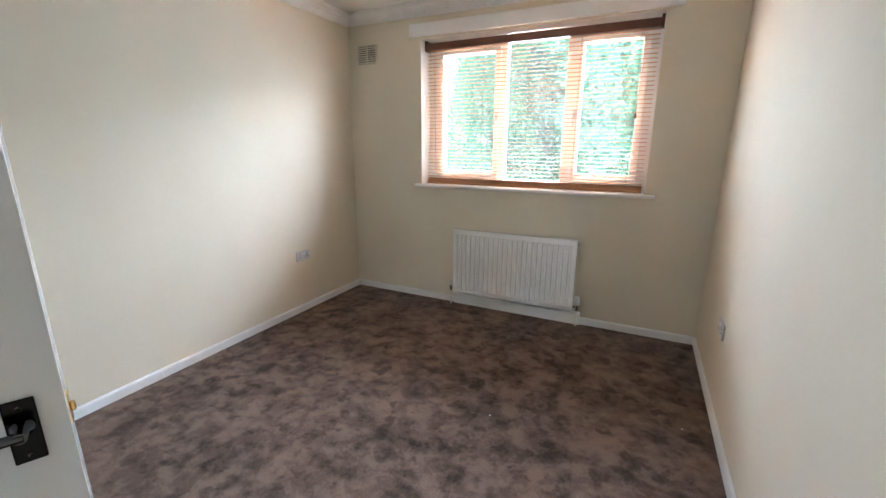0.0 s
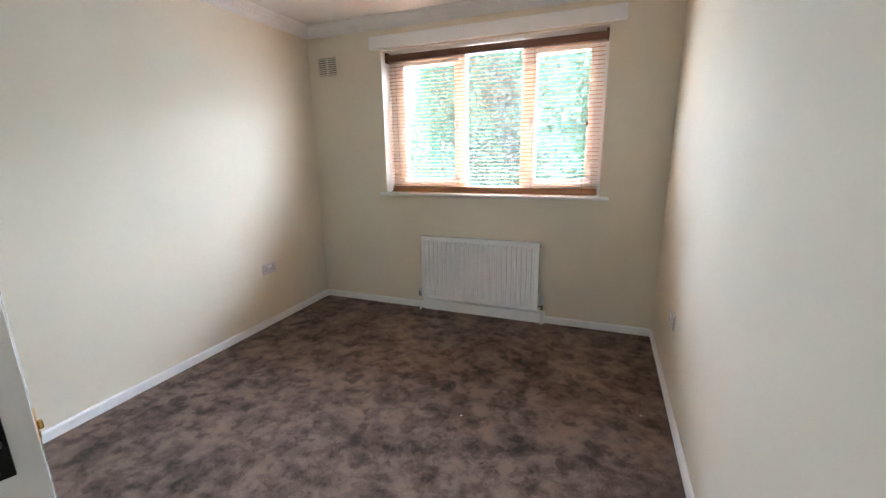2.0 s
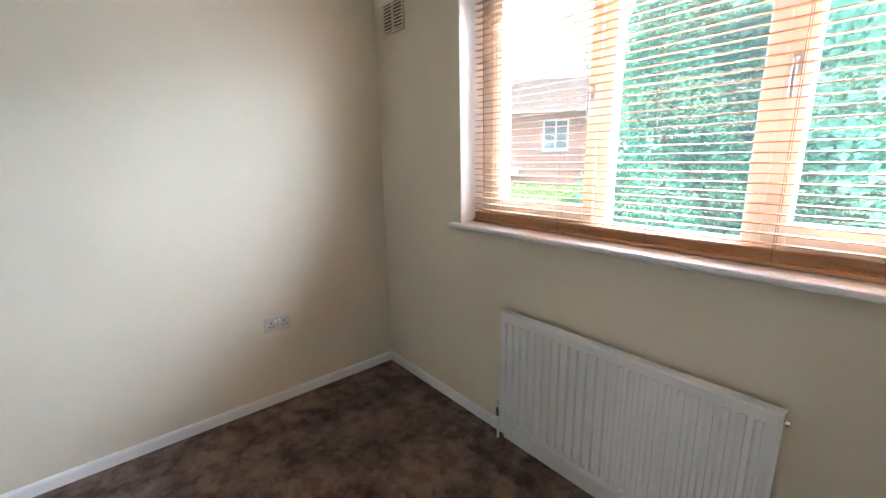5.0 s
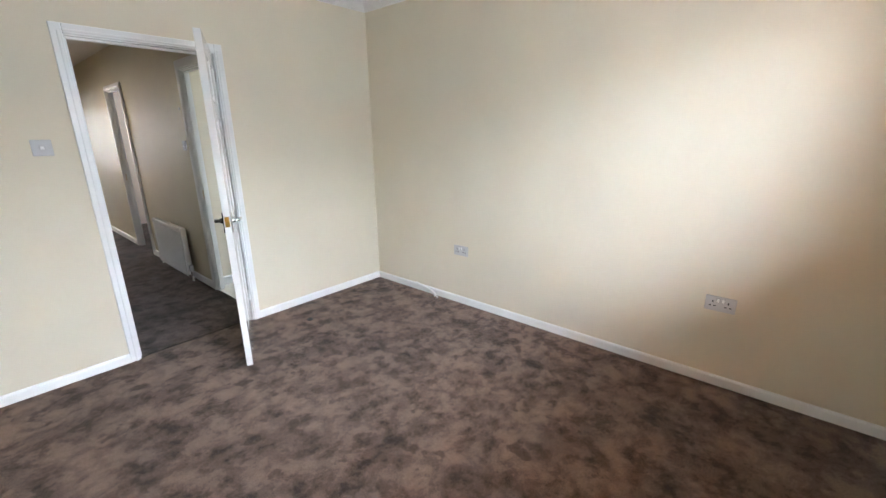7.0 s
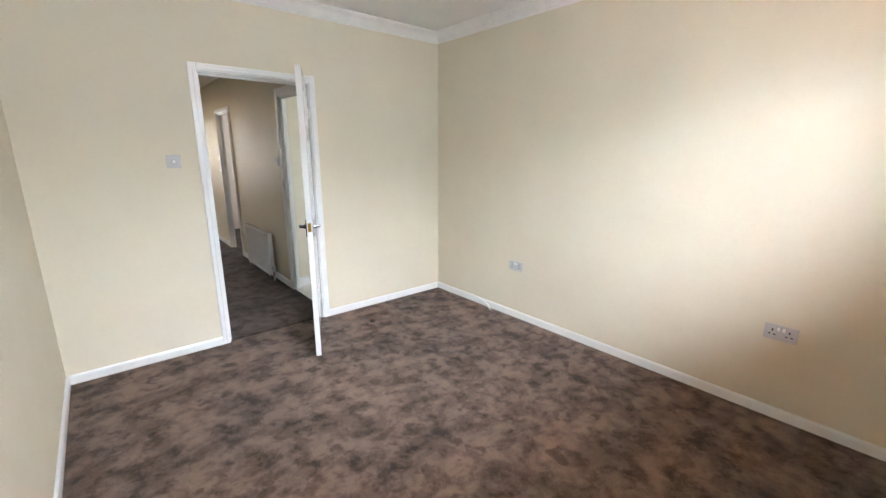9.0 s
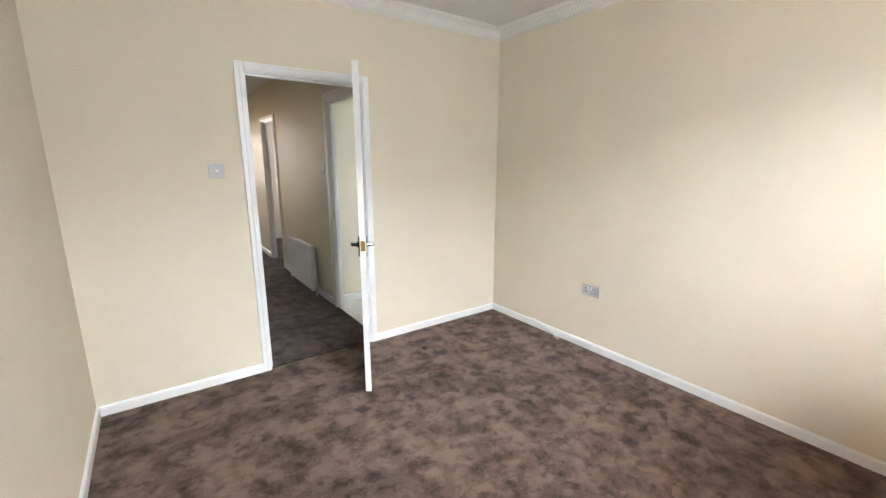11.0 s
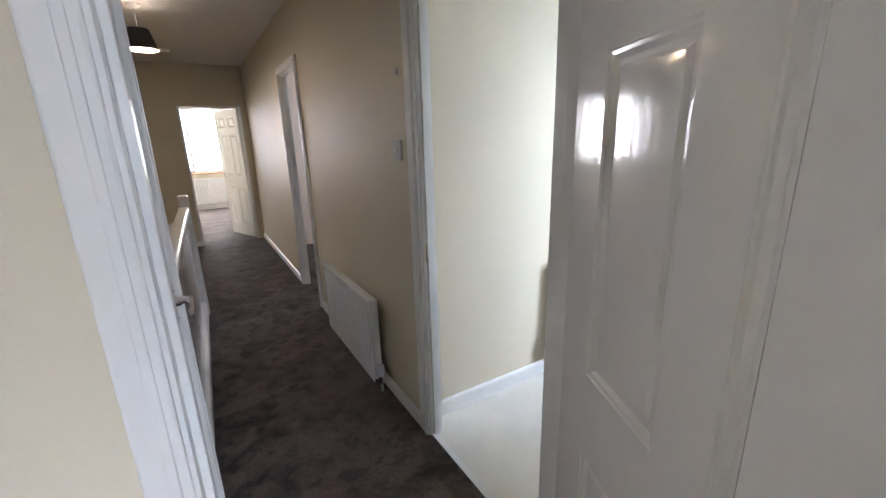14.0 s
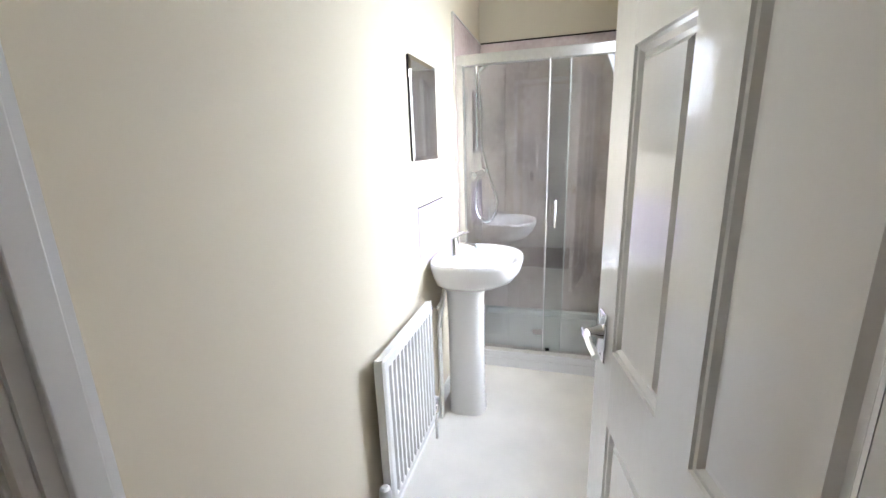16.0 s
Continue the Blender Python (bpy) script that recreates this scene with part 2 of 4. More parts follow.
MORTAR = mat("mortar", (0.40, 0.37, 0.33), 0.9, 0.1, 20.0)
ROOF_TILE = mat("grey roof tiles", (0.24, 0.20, 0.185), 0.8, 0.25, 6.0, 0.3, 30.0)
RENDER_WALL = mat("pale exterior render", (0.55, 0.53, 0.50), 0.85, 0.1, 3.0, 0.3, 80.0)
# The blue base colour stands in for sky reflected in these panes.
FAR_GLASS = mat("house window glass tinted with reflected sky", (0.16, 0.22, 0.27), 0.05, 0.1, 3.0)

# ---- mesh helpers ----
ORIGIN = {}


def box(bm, a, b, bev=0.0, seg=2):
    """A box from corner a to corner b; bev rounds its edges."""
    vs = [bm.verts.new((a[0] if i & 1 == 0 else b[0], a[1] if i & 2 == 0 else b[1], a[2] if i & 4 == 0 else b[2])) for i in range(8)]
    fs = [bm.faces.new([vs[i] for i in q]) for q in ((0, 2, 3, 1), (4, 5, 7, 6), (0, 1, 5, 4), (2, 6, 7, 3), (0, 4, 6, 2), (1, 3, 7, 5))]
    if bev:
        es = list({e for f in fs for e in f.edges})
        bmesh.ops.bevel(bm, geom=es, offset=bev, segments=seg, affect="EDGES", profile=0.5)


def tube(bm, pts, r, seg=10, r_end=None, cap=True):
    """A round bar swept along points."""
    pts = [Vector(p) for p in pts]
    rings, n = [], len(pts)
    side = None
    for i, p in enumerate(pts):
        d = (pts[min(i + 1, n - 1)] - pts[max(i - 1, 0)]).normalized()
        if side is None:
            side = d.orthogonal().normalized()
        side = (side - d * side.dot(d)).normalized()
        up = d.cross(side)
        rr = r if r_end is None else r + (r_end - r) * i / max(1, n - 1)
        rings.append([bm.verts.new(p + side * rr * math.cos(k * math.tau / seg) + up * rr * math.sin(k * math.tau / seg)) for k in range(seg)])
    for a, b in zip(rings, rings[1:]):
        for k in range(seg):
            bm.faces.new((a[k], a[(k + 1) % seg], b[(k + 1) % seg], b[k]))
    if cap:
        bm.faces.new(rings[0][::-1])
        bm.faces.new(rings[-1])


def lathe(bm, c, profile, seg=24, axis="z", sx=1.0, sy=1.0):
    """A turned shape: (radius, height) pairs round an axis through c."""
    rings = []
    for r, z in profile:
        ring = []
        for k in range(seg):
            x, y = r * math.cos(k * math.tau / seg) * sx, r * math.sin(k * math.tau / seg) * sy
            v = {"z": (x, y, z), "y": (x, z, y), "x": (z, x, y)}[axis]
            ring.append(bm.verts.new(Vector(c) + Vector(v)))
        rings.append(ring)
    for a, b in zip(rings, rings[1:]):
        for k in range(seg):
            bm.faces.new((a[k], a[(k + 1) % seg], b[(k + 1) % seg], b[k]))
    if profile[0][0] > 1e-6:
        bm.faces.new(rings[0][::-1])
    if profile[-1][0] > 1e-6:
        bm.faces.new(rings[-1])


def link(name, bm, material, smooth=False):
    me = bpy.data.meshes.new(name)
    bmesh.ops.remove_doubles(bm, verts=bm.verts, dist=1e-6)
    bmesh.ops.recalc_face_normals(bm, faces=bm.faces)
    if smooth:
        for f in bm.faces:
            f.smooth = True
        for e in bm.edges:
            if len(e.link_faces) == 2 and e.calc_face_angle(0) > 0.6:
                e.smooth = False
    bm.to_mesh(me)
    bm.free()
    me.materials.append(material)
    return new(name, me)


def thing(name, at, label, category, group="", kind="", turn=0.0):
    """An Empty at the base of a thing, on which its parts hang."""
    ob = new(name)
    ob.empty_display_size = 0.05
    ob.location = at
    ob.rotation_euler = (0, 0, radians(turn))
    ORIGIN[ob.name] = Vector((0, 0, 0)) if turn else Vector(at)
    return tagged(ob, label, category, group, kind)


def part(name, bm, material, parent, label="", smooth=False):
    """One mesh under a thing or under a part of it."""
    shift = ORIGIN[parent.name]
    for v in bm.verts:
        v.co -= shift
    ob = link(name, bm, material, smooth)
    ob.parent = parent
    ORIGIN[ob.name] = shift
    return tagged(ob, label)


def boxes(*pairs, bev=0.0):
    bm = bmesh.new()
    for a, b in pairs:
        box(bm, a, b, bev)
    return bm


def structure(name, bm, material, label, category, smooth=False):
    ob = link(name, bm, material, smooth)
    ORIGIN[ob.name] = Vector((0, 0, 0))
    return tagged(ob, label, category, "", "structure")


# ---- plan ----
W, D = 3.056, 3.705            # bedroom
CEIL, CEIL_H = 2.545, 2.42      # ceilings of bedroom and landing
WX0, WX1, WZ0, WZ1 = 0.757, 2.598, 1.078, 2.294   # window opening
DX0, DX1, DZ = 1.322, 2.118, 1.99                  # bedroom door opening in the wall
HX = 1.25                      # landing wall with the bathroom door
BY0, BY1 = -0.933, -0.143      # bathroom door opening in that wall
RY0, RY1 = -3.535, -2.845      # small room door opening in that wall
END = -6.05                    # end wall of the landing
EX0, EX1, EZ = 1.325, 2.09, 1.90
SOUTH = -9.9                   # window wall of the far bedroom
BS, BW = -1.026, -1.62         # bathroom: wall with the basin, shower end wall
EAST = 2.99

# floors
structure("floor_bedroom", boxes(((-0.1, -0.012, -0.12), (W + 0.1, D + 0.1, 0))), CARPET, "brown plush carpet with brushed light and dark patches", "carpet")
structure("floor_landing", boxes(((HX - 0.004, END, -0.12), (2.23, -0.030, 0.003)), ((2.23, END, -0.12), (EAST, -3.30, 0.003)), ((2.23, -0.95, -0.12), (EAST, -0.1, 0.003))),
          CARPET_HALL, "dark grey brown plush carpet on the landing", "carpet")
structure("threshold", boxes(((1.34, -0.030, -0.02), (2.10, -0.012, -0.004))), DARK, "dark gap between two carpets in a doorway", "threshold")
structure("floor_bathroom", boxes(((BW - 0.1, BS - 0.1, -0.12), (HX - 0.03, -0.05, 0.0))), VINYL, "pale cream mottled vinyl bathroom floor", "floor")
structure("threshold", boxes(((HX - 0.03, -0.925, -0.03), (HX - 0.004, -0.161, 0.006)), bev=0.002), TRIM, "white threshold strip in a doorway", "threshold")
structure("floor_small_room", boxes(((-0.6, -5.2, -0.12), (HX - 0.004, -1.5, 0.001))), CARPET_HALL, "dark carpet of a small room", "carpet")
structure("floor_far_bedroom", boxes(((-0.4, SOUTH, -0.12), (4.0, END, 0.0))), CARPET_FAR, "brown carpet of the far bedroom", "carpet")

# walls
structure("wall_west", boxes(((-0.12, -0.1, 0), (0, D + 0.28, CEIL))), CREAM, "plain cream painted bedroom wall", "wall")
structure("wall_east", boxes(((W, -0.1, 0), (W + 0.12, D + 0.28, CEIL))), CREAM, "plain cream painted bedroom wall", "wall")
structure("wall_north", boxes(((0, D, 0), (WX0, D + 0.28, CEIL)), ((WX1, D, 0), (W, D + 0.28, CEIL)), ((WX0, D, 0), (WX1, D + 0.28, WZ0)),
                              ((WX0, D, WZ1), (WX1, D + 0.28, CEIL))), CREAM, "cream painted wall with a wide window opening", "wall")
structure("wall_south", boxes(((-0.12, -0.1, 0), (DX0, 0, CEIL)), ((DX1, -0.1, 0), (W, 0, CEIL)), ((DX0, -0.1, DZ), (DX1, 0, CEIL))),
          CREAM, "cream painted wall with a doorway", "wall")
structure("wall_landing", boxes(((HX - 0.06, BY1, 0), (HX, -0.1, CEIL_H)), ((HX - 0.06, RY1, 0), (HX, BY0, CEIL_H)), ((HX - 0.06, END, 0), (HX, RY0, CEIL_H)),
                                ((HX - 0.06, BY0, DZ), (HX, BY1, CEIL_H)), ((HX - 0.06, RY0, DZ), (HX, RY1, CEIL_H))),
          SILK, "cream painted landing wall with two doorways", "wall")
structure("wall_landing_end", boxes(((HX - 0.06, END - 0.1, 0), (EX0, END, CEIL_H)), ((EX1, END - 0.1, 0), (EAST + 0.1, END, CEIL_H)), ((EX0, END - 0.1, EZ), (EX1, END, CEIL_H))),
          SILK, "cream painted end wall of the landing", "wall")
structure("wall_landing_east", boxes(((EAST, END, -2.6), (EAST + 0.1, -0.1, CEIL_H))), SILK, "cream painted wall beside the stairs", "wall")
structure("wall_cupboard", boxes(((2.15, -0.165, 0), (2.25, -0.1, CEIL_H)), ((2.15, -0.95, 0), (2.25, -0.885, CEIL_H)), ((2.15, -0.885, DZ), (2.25, -0.165, CEIL_H)),
                                 ((2.25, -0.95, -2.6), (EAST, -0.87, CEIL_H))), SILK, "cream painted wall round a landing door", "wall")
structure("ceiling_bedroom", boxes(((-0.12, -0.1, CEIL), (W + 0.12, D + 0.28, CEIL + 0.1))), CEILING, "white painted bedroom ceiling", "ceiling")
structure("ceiling_landing", boxes(((BW - 0.2, SOUTH - 0.2, CEIL_H), (4.1, -0.1, CEIL_H + 0.1))), CEILING, "white painted landing ceiling", "ceiling")

# bathroom shell
structure("wall_bathroom_south", boxes(((BW - 0.1, BS - 0.1, 0), (HX - 0.06, BS, CEIL_H))), CREAM, "cream painted bathroom wall", "wall")
structure("wall_bathroom_west", boxes(((BW - 0.1, BS, 0), (BW, 0.0, CEIL_H))), CREAM, "cream painted wall at the shower", "wall")
# The opening belongs to an assumed, unseen window that lets added light in.
structure("wall_bathroom_north", boxes(((BW, -0.1, 0), (-0.80, 0.02, CEIL_H)), ((-0.80, -0.1, 0), (-0.15, 0.02, 0.8)), ((-0.80, -0.1, 2.1), (-0.15, 0.02, CEIL_H)),
                                       ((-0.15, -0.1, 0), (-0.12, 0.02, CEIL_H))), CREAM, "cream painted bathroom wall with an assumed, unseen window opening", "wall")
# Two added lamps stand in for daylight from that assumed window.
window_light("bathroom_assumed_window_light", (-0.475, -0.005, 1.42), (0, -1, -0.35), 0.64, 1.24, 8.0, (0.78, 0.89, 1.0))
window_light("bathroom_added_sky_light", (-1.15, 0.95, 2.25), (0.8, -1, -0.75), 1.4, 1.6, 105.0, (0.78, 0.89, 1.0))

# small room and far bedroom shells
structure("wall_small_room", boxes(((-0.7, -5.2, 0), (-0.6, -1.5, CEIL_H)), ((-0.6, -5.3, 0), (HX - 0.06, -5.2, CEIL_H)), ((-0.6, -1.6, 0), (HX - 0.06, -1.5, CEIL_H))),
          PINKISH, "pale pink painted small room wall", "wall")
structure("wall_far_bedroom", boxes(((-0.5, SOUTH, 0), (-0.4, END - 0.1, CEIL_H)), ((4.0, SOUTH, 0), (4.1, END - 0.1, CEIL_H)),
                                    ((-0.5, SOUTH - 0.2, 0), (1.0, SOUTH, CEIL_H)), ((3.0, SOUTH - 0.2, 0), (4.1, SOUTH, CEIL_H)),
                                    ((1.0, SOUTH - 0.2, 0), (3.0, SOUTH, 0.80)), ((1.0, SOUTH - 0.2, 2.15), (3.0, SOUTH, CEIL_H)),
                                    ((-0.5, END - 0.1, 0), (HX - 0.06, END, CEIL_H)), ((EAST + 0.1, END - 0.1, 0), (4.1, END, CEIL_H))),
          CREAM, "cream painted far bedroom walls with a window", "wall")
window_light("far_window_light", (2.0, SOUTH - 0.18, 1.47), (0, 1, -0.1), 1.95, 1.3, 105.0, (1.0, 0.96, 0.90))
# Added lamp for the small room's daylight; the wall behind has no opening.
window_light("small_room_added_light", (-0.55, -4.2, 1.5), (1, 0.12, -0.05), 0.9, 1.0, 12.0)

# stairs
structure("wall_stair", boxes(((2.12, -3.30, -2.6), (2.23, -0.95, -0.12))), CREAM, "cream wall under the landing beside the stairs", "wall")
stair = thing("staircase", (2.55, -3.3, -2.6), "carpeted flight of stairs going down from the landing", "staircase", kind="structure")
for i in range(11):
    part("step", boxes(((2.23, -3.3 + i * 0.21, -2.6), (EAST, -3.3 + (i + 1) * 0.21, -0.19 * (i + 1))), bev=0.008), CARPET_HALL, stair)


# ---- woodwork ----
def skirting(name, a, b, normal, h=0.060, t=0.015, material=TRIM):
    """A skirting board from a to b (floor points on the wall), standing out along normal, with a rounded top."""
    a, b, n = Vector((*a, 0)), Vector((*b, 0)), Vector((*normal, 0))
    prof = [(0, 0), (t, 0), (t, h - 0.012), (t - 0.003, h - 0.005), (t - 0.008, h - 0.001), (0, h)]
    bm = bmesh.new()
    ends = [[bm.verts.new(p + n * u + Vector((0, 0, z))) for u, z in prof] for p in (a, b)]
    for k in range(len(prof)):
        bm.faces.new((ends[0][k], ends[0][(k + 1) % 6], ends[1][(k + 1) % 6], ends[1][k]))
    bm.faces.new(ends[0])
    bm.faces.new(ends[1][::-1])
    return structure(name, bm, material, "white painted skirting board along the wall", "skirting board")


skirting("baseboard_west", (0, 0), (0, D), (1, 0))
skirting("baseboard_east", (W, 0), (W, D), (-1, 0))
skirting("baseboard_north", (0.015, D), (1.108, D), (0, -1))
skirting("baseboard_north", (2.232, D), (W - 0.015, D), (0, -1))
skirting("baseboard_radiator", (1.108, D), (2.232, D), (0, -1), 0.098, 0.032)
skirting("baseboard_south", (0.015, 0), (1.283, 0), (0, 1))
skirting("baseboard_south", (2.145, 0), (W - 0.015, 0), (0, 1))
skirting("baseboard_landing", (HX, -0.998), (HX, -2.79), (1, 0), 0.07)
skirting("baseboard_landing", (HX, -3.592), (HX, END), (1, 0), 0.07)
skirting("baseboard_landing_end", (EX1, END), (EAST, END), (0, 1), 0.07)
skirting("baseboard_landing_east", (EAST, END), (EAST, -3.3), (-1, 0), 0.07)
skirting("baseboard_bathroom", (-0.86, BS), (HX - 0.06, BS), (0, 1), 0.085)
skirting("baseboard_far", (-0.4, SOUTH), (4.0, SOUTH), (0, 1), 0.10)


def cornice(name, a, b, normal, fluted=False):
    """Plaster coving with a fluted cove between two beads."""
    a, b, n = Vector((*a, CEIL)), Vector((*b, CEIL)), Vector((*normal, 0))
    prof = [(0, 0), (0.095, 0), (0.095, -0.010), (0.084, -0.012), (0.080, -0.020), (0.066, -0.024), (0.050, -0.034), (0.036, -0.048),
            (0.028, -0.062), (0.020, -0.066), (0.016, -0.074), (0.006, -0.078), (0, -0.084)]
    bm = bmesh.new()
    ends = [[bm.verts.new(p + n * u + Vector((0, 0, z))) for u, z in prof] for p in (a, b)]
    m = len(prof)
    for k in range(m):
        bm.faces.new((ends[0][k], ends[0][(k + 1) % m], ends[1][(k + 1) % m], ends[1][k]))
    ob = structure(name, bm, COVING, "white fluted plaster coving round the ceiling", "coving")
    if not fluted:
        return
    ribs = bmesh.new()
    d = (b - a)
    count = int(d.length / 0.026)
    d.normalize()
    for i in range(1, count):
        c = a + d * (i * 0.026)
        q = []
        for s in (-0.007, 0.007):
            for u, z in ((0.060, -0.024), (0.032, -0.053), (0.0345, -0.0555), (0.0625, -0.0265)):
                q.append(ribs.verts.new(c + d * s + n * u + Vector((0, 0, z))))
        for f in ((0, 1, 2, 3), (7, 6, 5, 4), (0, 4, 5, 1), (1, 5, 6, 2), (2, 6, 7, 3), (3, 7, 4, 0)):
            ribs.faces.new([q[j] for j in f])
    r = part("coving_ribs", ribs, COVING, ob)
    r["kind"] = "stuff"


cornice("cornice_west", (0, 0), (0, D), (1, 0), True)
cornice("cornice_east", (W, 0), (W, D), (-1, 0))
cornice("cornice_south", (0, 0), (W, 0), (0, 1))
cornice("cornice_north", (0, D), (W, D), (0, -1))


def doorway(name, axis, lo, hi, top, face0, face1, sides, aw=0.052, at=0.016):
    """Lining and architraves of a doorway: along axis from lo to hi (clear), the wall from face0 to face1, architraves on the given sides (-1, 1)."""
    def place(u, v, z):
        return (u, v, z) if axis == "x" else (v, u, z)

    def bx(bm, u0, u1, v0, v1, z0, z1, bev=0.0):
        p, q = place(u0, v0, z0), place(u1, v1, z1)
        box(bm, [min(i, j) for i, j in zip(p, q)], [max(i, j) for i, j in zip(p, q)], bev)
    root = thing(name, place((lo + hi) / 2, (face0 + face1) / 2, 0), "white painted door frame with moulded architraves", "door frame", kind="structure")
    e = 0.002
    for u0, u1 in ((lo - 0.018, lo), (hi, hi + 0.018)):
        bm = bmesh.new()
        bx(bm, u0, u1, face0 - e, face1 + e, 0, top)
        part("jamb", bm, TRIM, root)
    bm = bmesh.new()
    bx(bm, lo - 0.018, hi + 0.018, face0 - e, face1 + e, top, top + 0.018)
    part("head", bm, TRIM, root)
    mid = (face0 + face1) / 2
    for u0, u1 in ((lo, lo + 0.012), (hi - 0.012, hi)):
        bm = bmesh.new()
        bx(bm, u0, u1, mid - 0.016, mid + 0.016, 0, top - 0.012, 0.002)
        part("stop", bm, TRIM, root)
    bm = bmesh.new()
    bx(bm, lo, hi, mid - 0.016, mid + 0.016, top - 0.012, top, 0.002)
    part("stop", bm, TRIM, root)
    for s in sides:
        v = face1 if s > 0 else face0
        for u0, u1, z0, z1 in ((lo - aw - 0.006, lo - 0.006, 0, top + 0.006 + aw), (hi + 0.006, hi + 0.006 + aw, 0, top + 0.006 + aw), (lo - 0.006, hi + 0.006, top + 0.006, top + 0.006 + aw)):
            bm = bmesh.new()
            bx(bm, u0, u1, v, v + s * at, z0, z1, 0.004)
            if z1 - z0 > 1:
                inner = u1 if u1 < lo + 0.001 else u0
                k = -1 if inner == u1 else 1
                bx(bm, inner + k * 0.012, inner + k * 0.024, v, v + s * (at + 0.005), 0.0, top + 0.02, 0.002)
            else:
                bx(bm, u0, u1, v, v + s * (at + 0.005), z0 + 0.012, z0 + 0.024, 0.002)
            part("architrave", bm, TRIM, root)
    return root


doorway("door_frame", "x", 1.340, 2.100, 1.972, -0.1, 0.0, (-1, 1))
frame_bath = doorway("door_frame", "y", -0.915, -0.161, 1.960, HX - 0.06, HX, (1,), 0.076)
frame_small = doorway("door_frame", "y", -3.517, -2.863, 1.972, HX - 0.06, HX, (1,))
doorway("door_frame", "y", -0.867, -0.183, 1.972, 2.15, 2.25, (-1,))
doorway("door_frame", "x", 1.343, 2.072, 1.882, END - 0.1, END, (), 0.05)
for fr_ob, y, face in ((frame_bath, -0.915, 1), (frame_small, -3.517, 1)):
    bm = boxes(((1.214, y, 0.885), (1.240, y + 0.003, 0.965)), bev=0.001)
    sp = part("strike_plate", bm, BRASS, fr_ob, "brass strike plate")
    part("strike_hole", boxes(((1.221, y + 0.003, 0.905), (1.233, y + 0.0038, 0.945))), DARK, sp)


def raised_panel(bm, x0, x1, z0, z1, face, s, steps):
    """One side of a moulded door panel: nested rectangles (inset, depth)."""
    rings = []
    for inset, depth in steps:
        y = face - s * depth
        rings.append([bm.verts.new(p) for p in ((x0 + inset, y, z0 + inset), (x1 - inset, y, z0 + inset), (x1 - inset, y, z1 - inset), (x0 + inset, y, z1 - inset))])
    for a, b in zip(rings, rings[1:]):
        for k in range(4):
            bm.faces.new((a[k], a[(k + 1) % 4], b[(k + 1) % 4], b[k]))
    bm.faces.new(rings[-1])


MOULD = ((0.0, 0.0), (0.003, 0.004), (0.009, 0.005), (0.017, 0.012), (0.025, 0.0125), (0.033, 0.006))


def lever(parent, x, z, y, s, way, plate_material, lever_material):
    """A lever handle on its backplate; s: which face, way: which way the lever points."""
    bm = bmesh.new()
    a, b = sorted((y, y + s * 0.008))
    box(bm, (x - 0.021, a, z - 0.070), (x + 0.021, b, z + 0.048), 0.0025)
    hp = part("backplate", bm, plate_material, parent, "polished metal backplate")
    bm = bmesh.new()
    lathe(bm, (x, y + s * 0.006, z), [(0.017, 0), (0.015, s * 0.012), (0.010, s * 0.020), (0.010, s * 0.044)], 16, "y")
    tube(bm, [(x - way * 0.004, y + s * 0.043, z), (x + way * 0.03, y + s * 0.046, z + 0.001), (x + way * 0.065, y + s * 0.048, z - 0.003), (x + way * 0.100, y + s * 0.047, z - 0.009)], 0.0095, 10, 0.0075)
    part("lever", bm, lever_material, parent, "polished lever", True)
    for dz in (-0.056, 0.035):
        bm = bmesh.new()
        lathe(bm, (x, y + s * 0.008, z + dz), [(0.004, 0), (0.004, s * 0.001), (0.0, s * 0.0016)], 10, "y")
        part("screw", bm, lever_material, hp)


def panel_door(name, at, turn, width, height, label, swing, handle_z=0.955, lift=0.012, plate=CHROME, latch=True):
    """A six-panel door leaf, hinged at its x = 0; swing: sign of the side (y) on which the leaf's thickness lies."""
    root = thing(name, at, label, "door", kind="structure", turn=turn)
    ORIGIN[root.name] = Vector((0, 0, 0))
    th = 0.036
    y0, y1 = (0, th) if swing > 0 else (-th, 0)
    st, mu = 0.112, 0.108
    zs = [lift, 0.20, 0.752, 0.932, 1.530, 1.630, height - 0.10, height]
    xs = [(st, (width - mu) / 2), ((width + mu) / 2, width - st)]
    bm = boxes(((0, y0, lift), (st, y1, height)), bev=0.0015)
    part("stile", bm, GLOSS, root)
    part("stile", boxes(((width - st, y0, lift), (width, y1, height)), bev=0.0015), GLOSS, root)
    for a, b in ((zs[0], zs[1]), (zs[2], zs[3]), (zs[4], zs[5]), (zs[6], zs[7])):
        part("rail", boxes(((st, y0, a), (width - st, y1, b))), GLOSS, root)
    for a, b in ((zs[1], zs[2]), (zs[3], zs[4]), (zs[5], zs[6])):
        part("muntin", boxes((((width - mu) / 2, y0, a), ((width + mu) / 2, y1, b))), GLOSS, root)
        for x0, x1 in xs:
            bm = bmesh.new()
            raised_panel(bm, x0, x1, a, b, y1, 1, MOULD)
            raised_panel(bm, x0, x1, a, b, y0, -1, MOULD)
            part("panel", bm, GLOSS, root)
    hx = width - 0.058
    for s, y in ((1, y1), (-1, y0)):
        # Only the swing side takes the darkened chrome, its dark reflection in the colour.
        dark = plate is not CHROME and s == swing
        lever(root, hx, handle_z, y, s, -1, plate if dark else CHROME, DARKENED_CHROME if dark else CHROME)
    if latch:
        ym = (y0 + y1) / 2
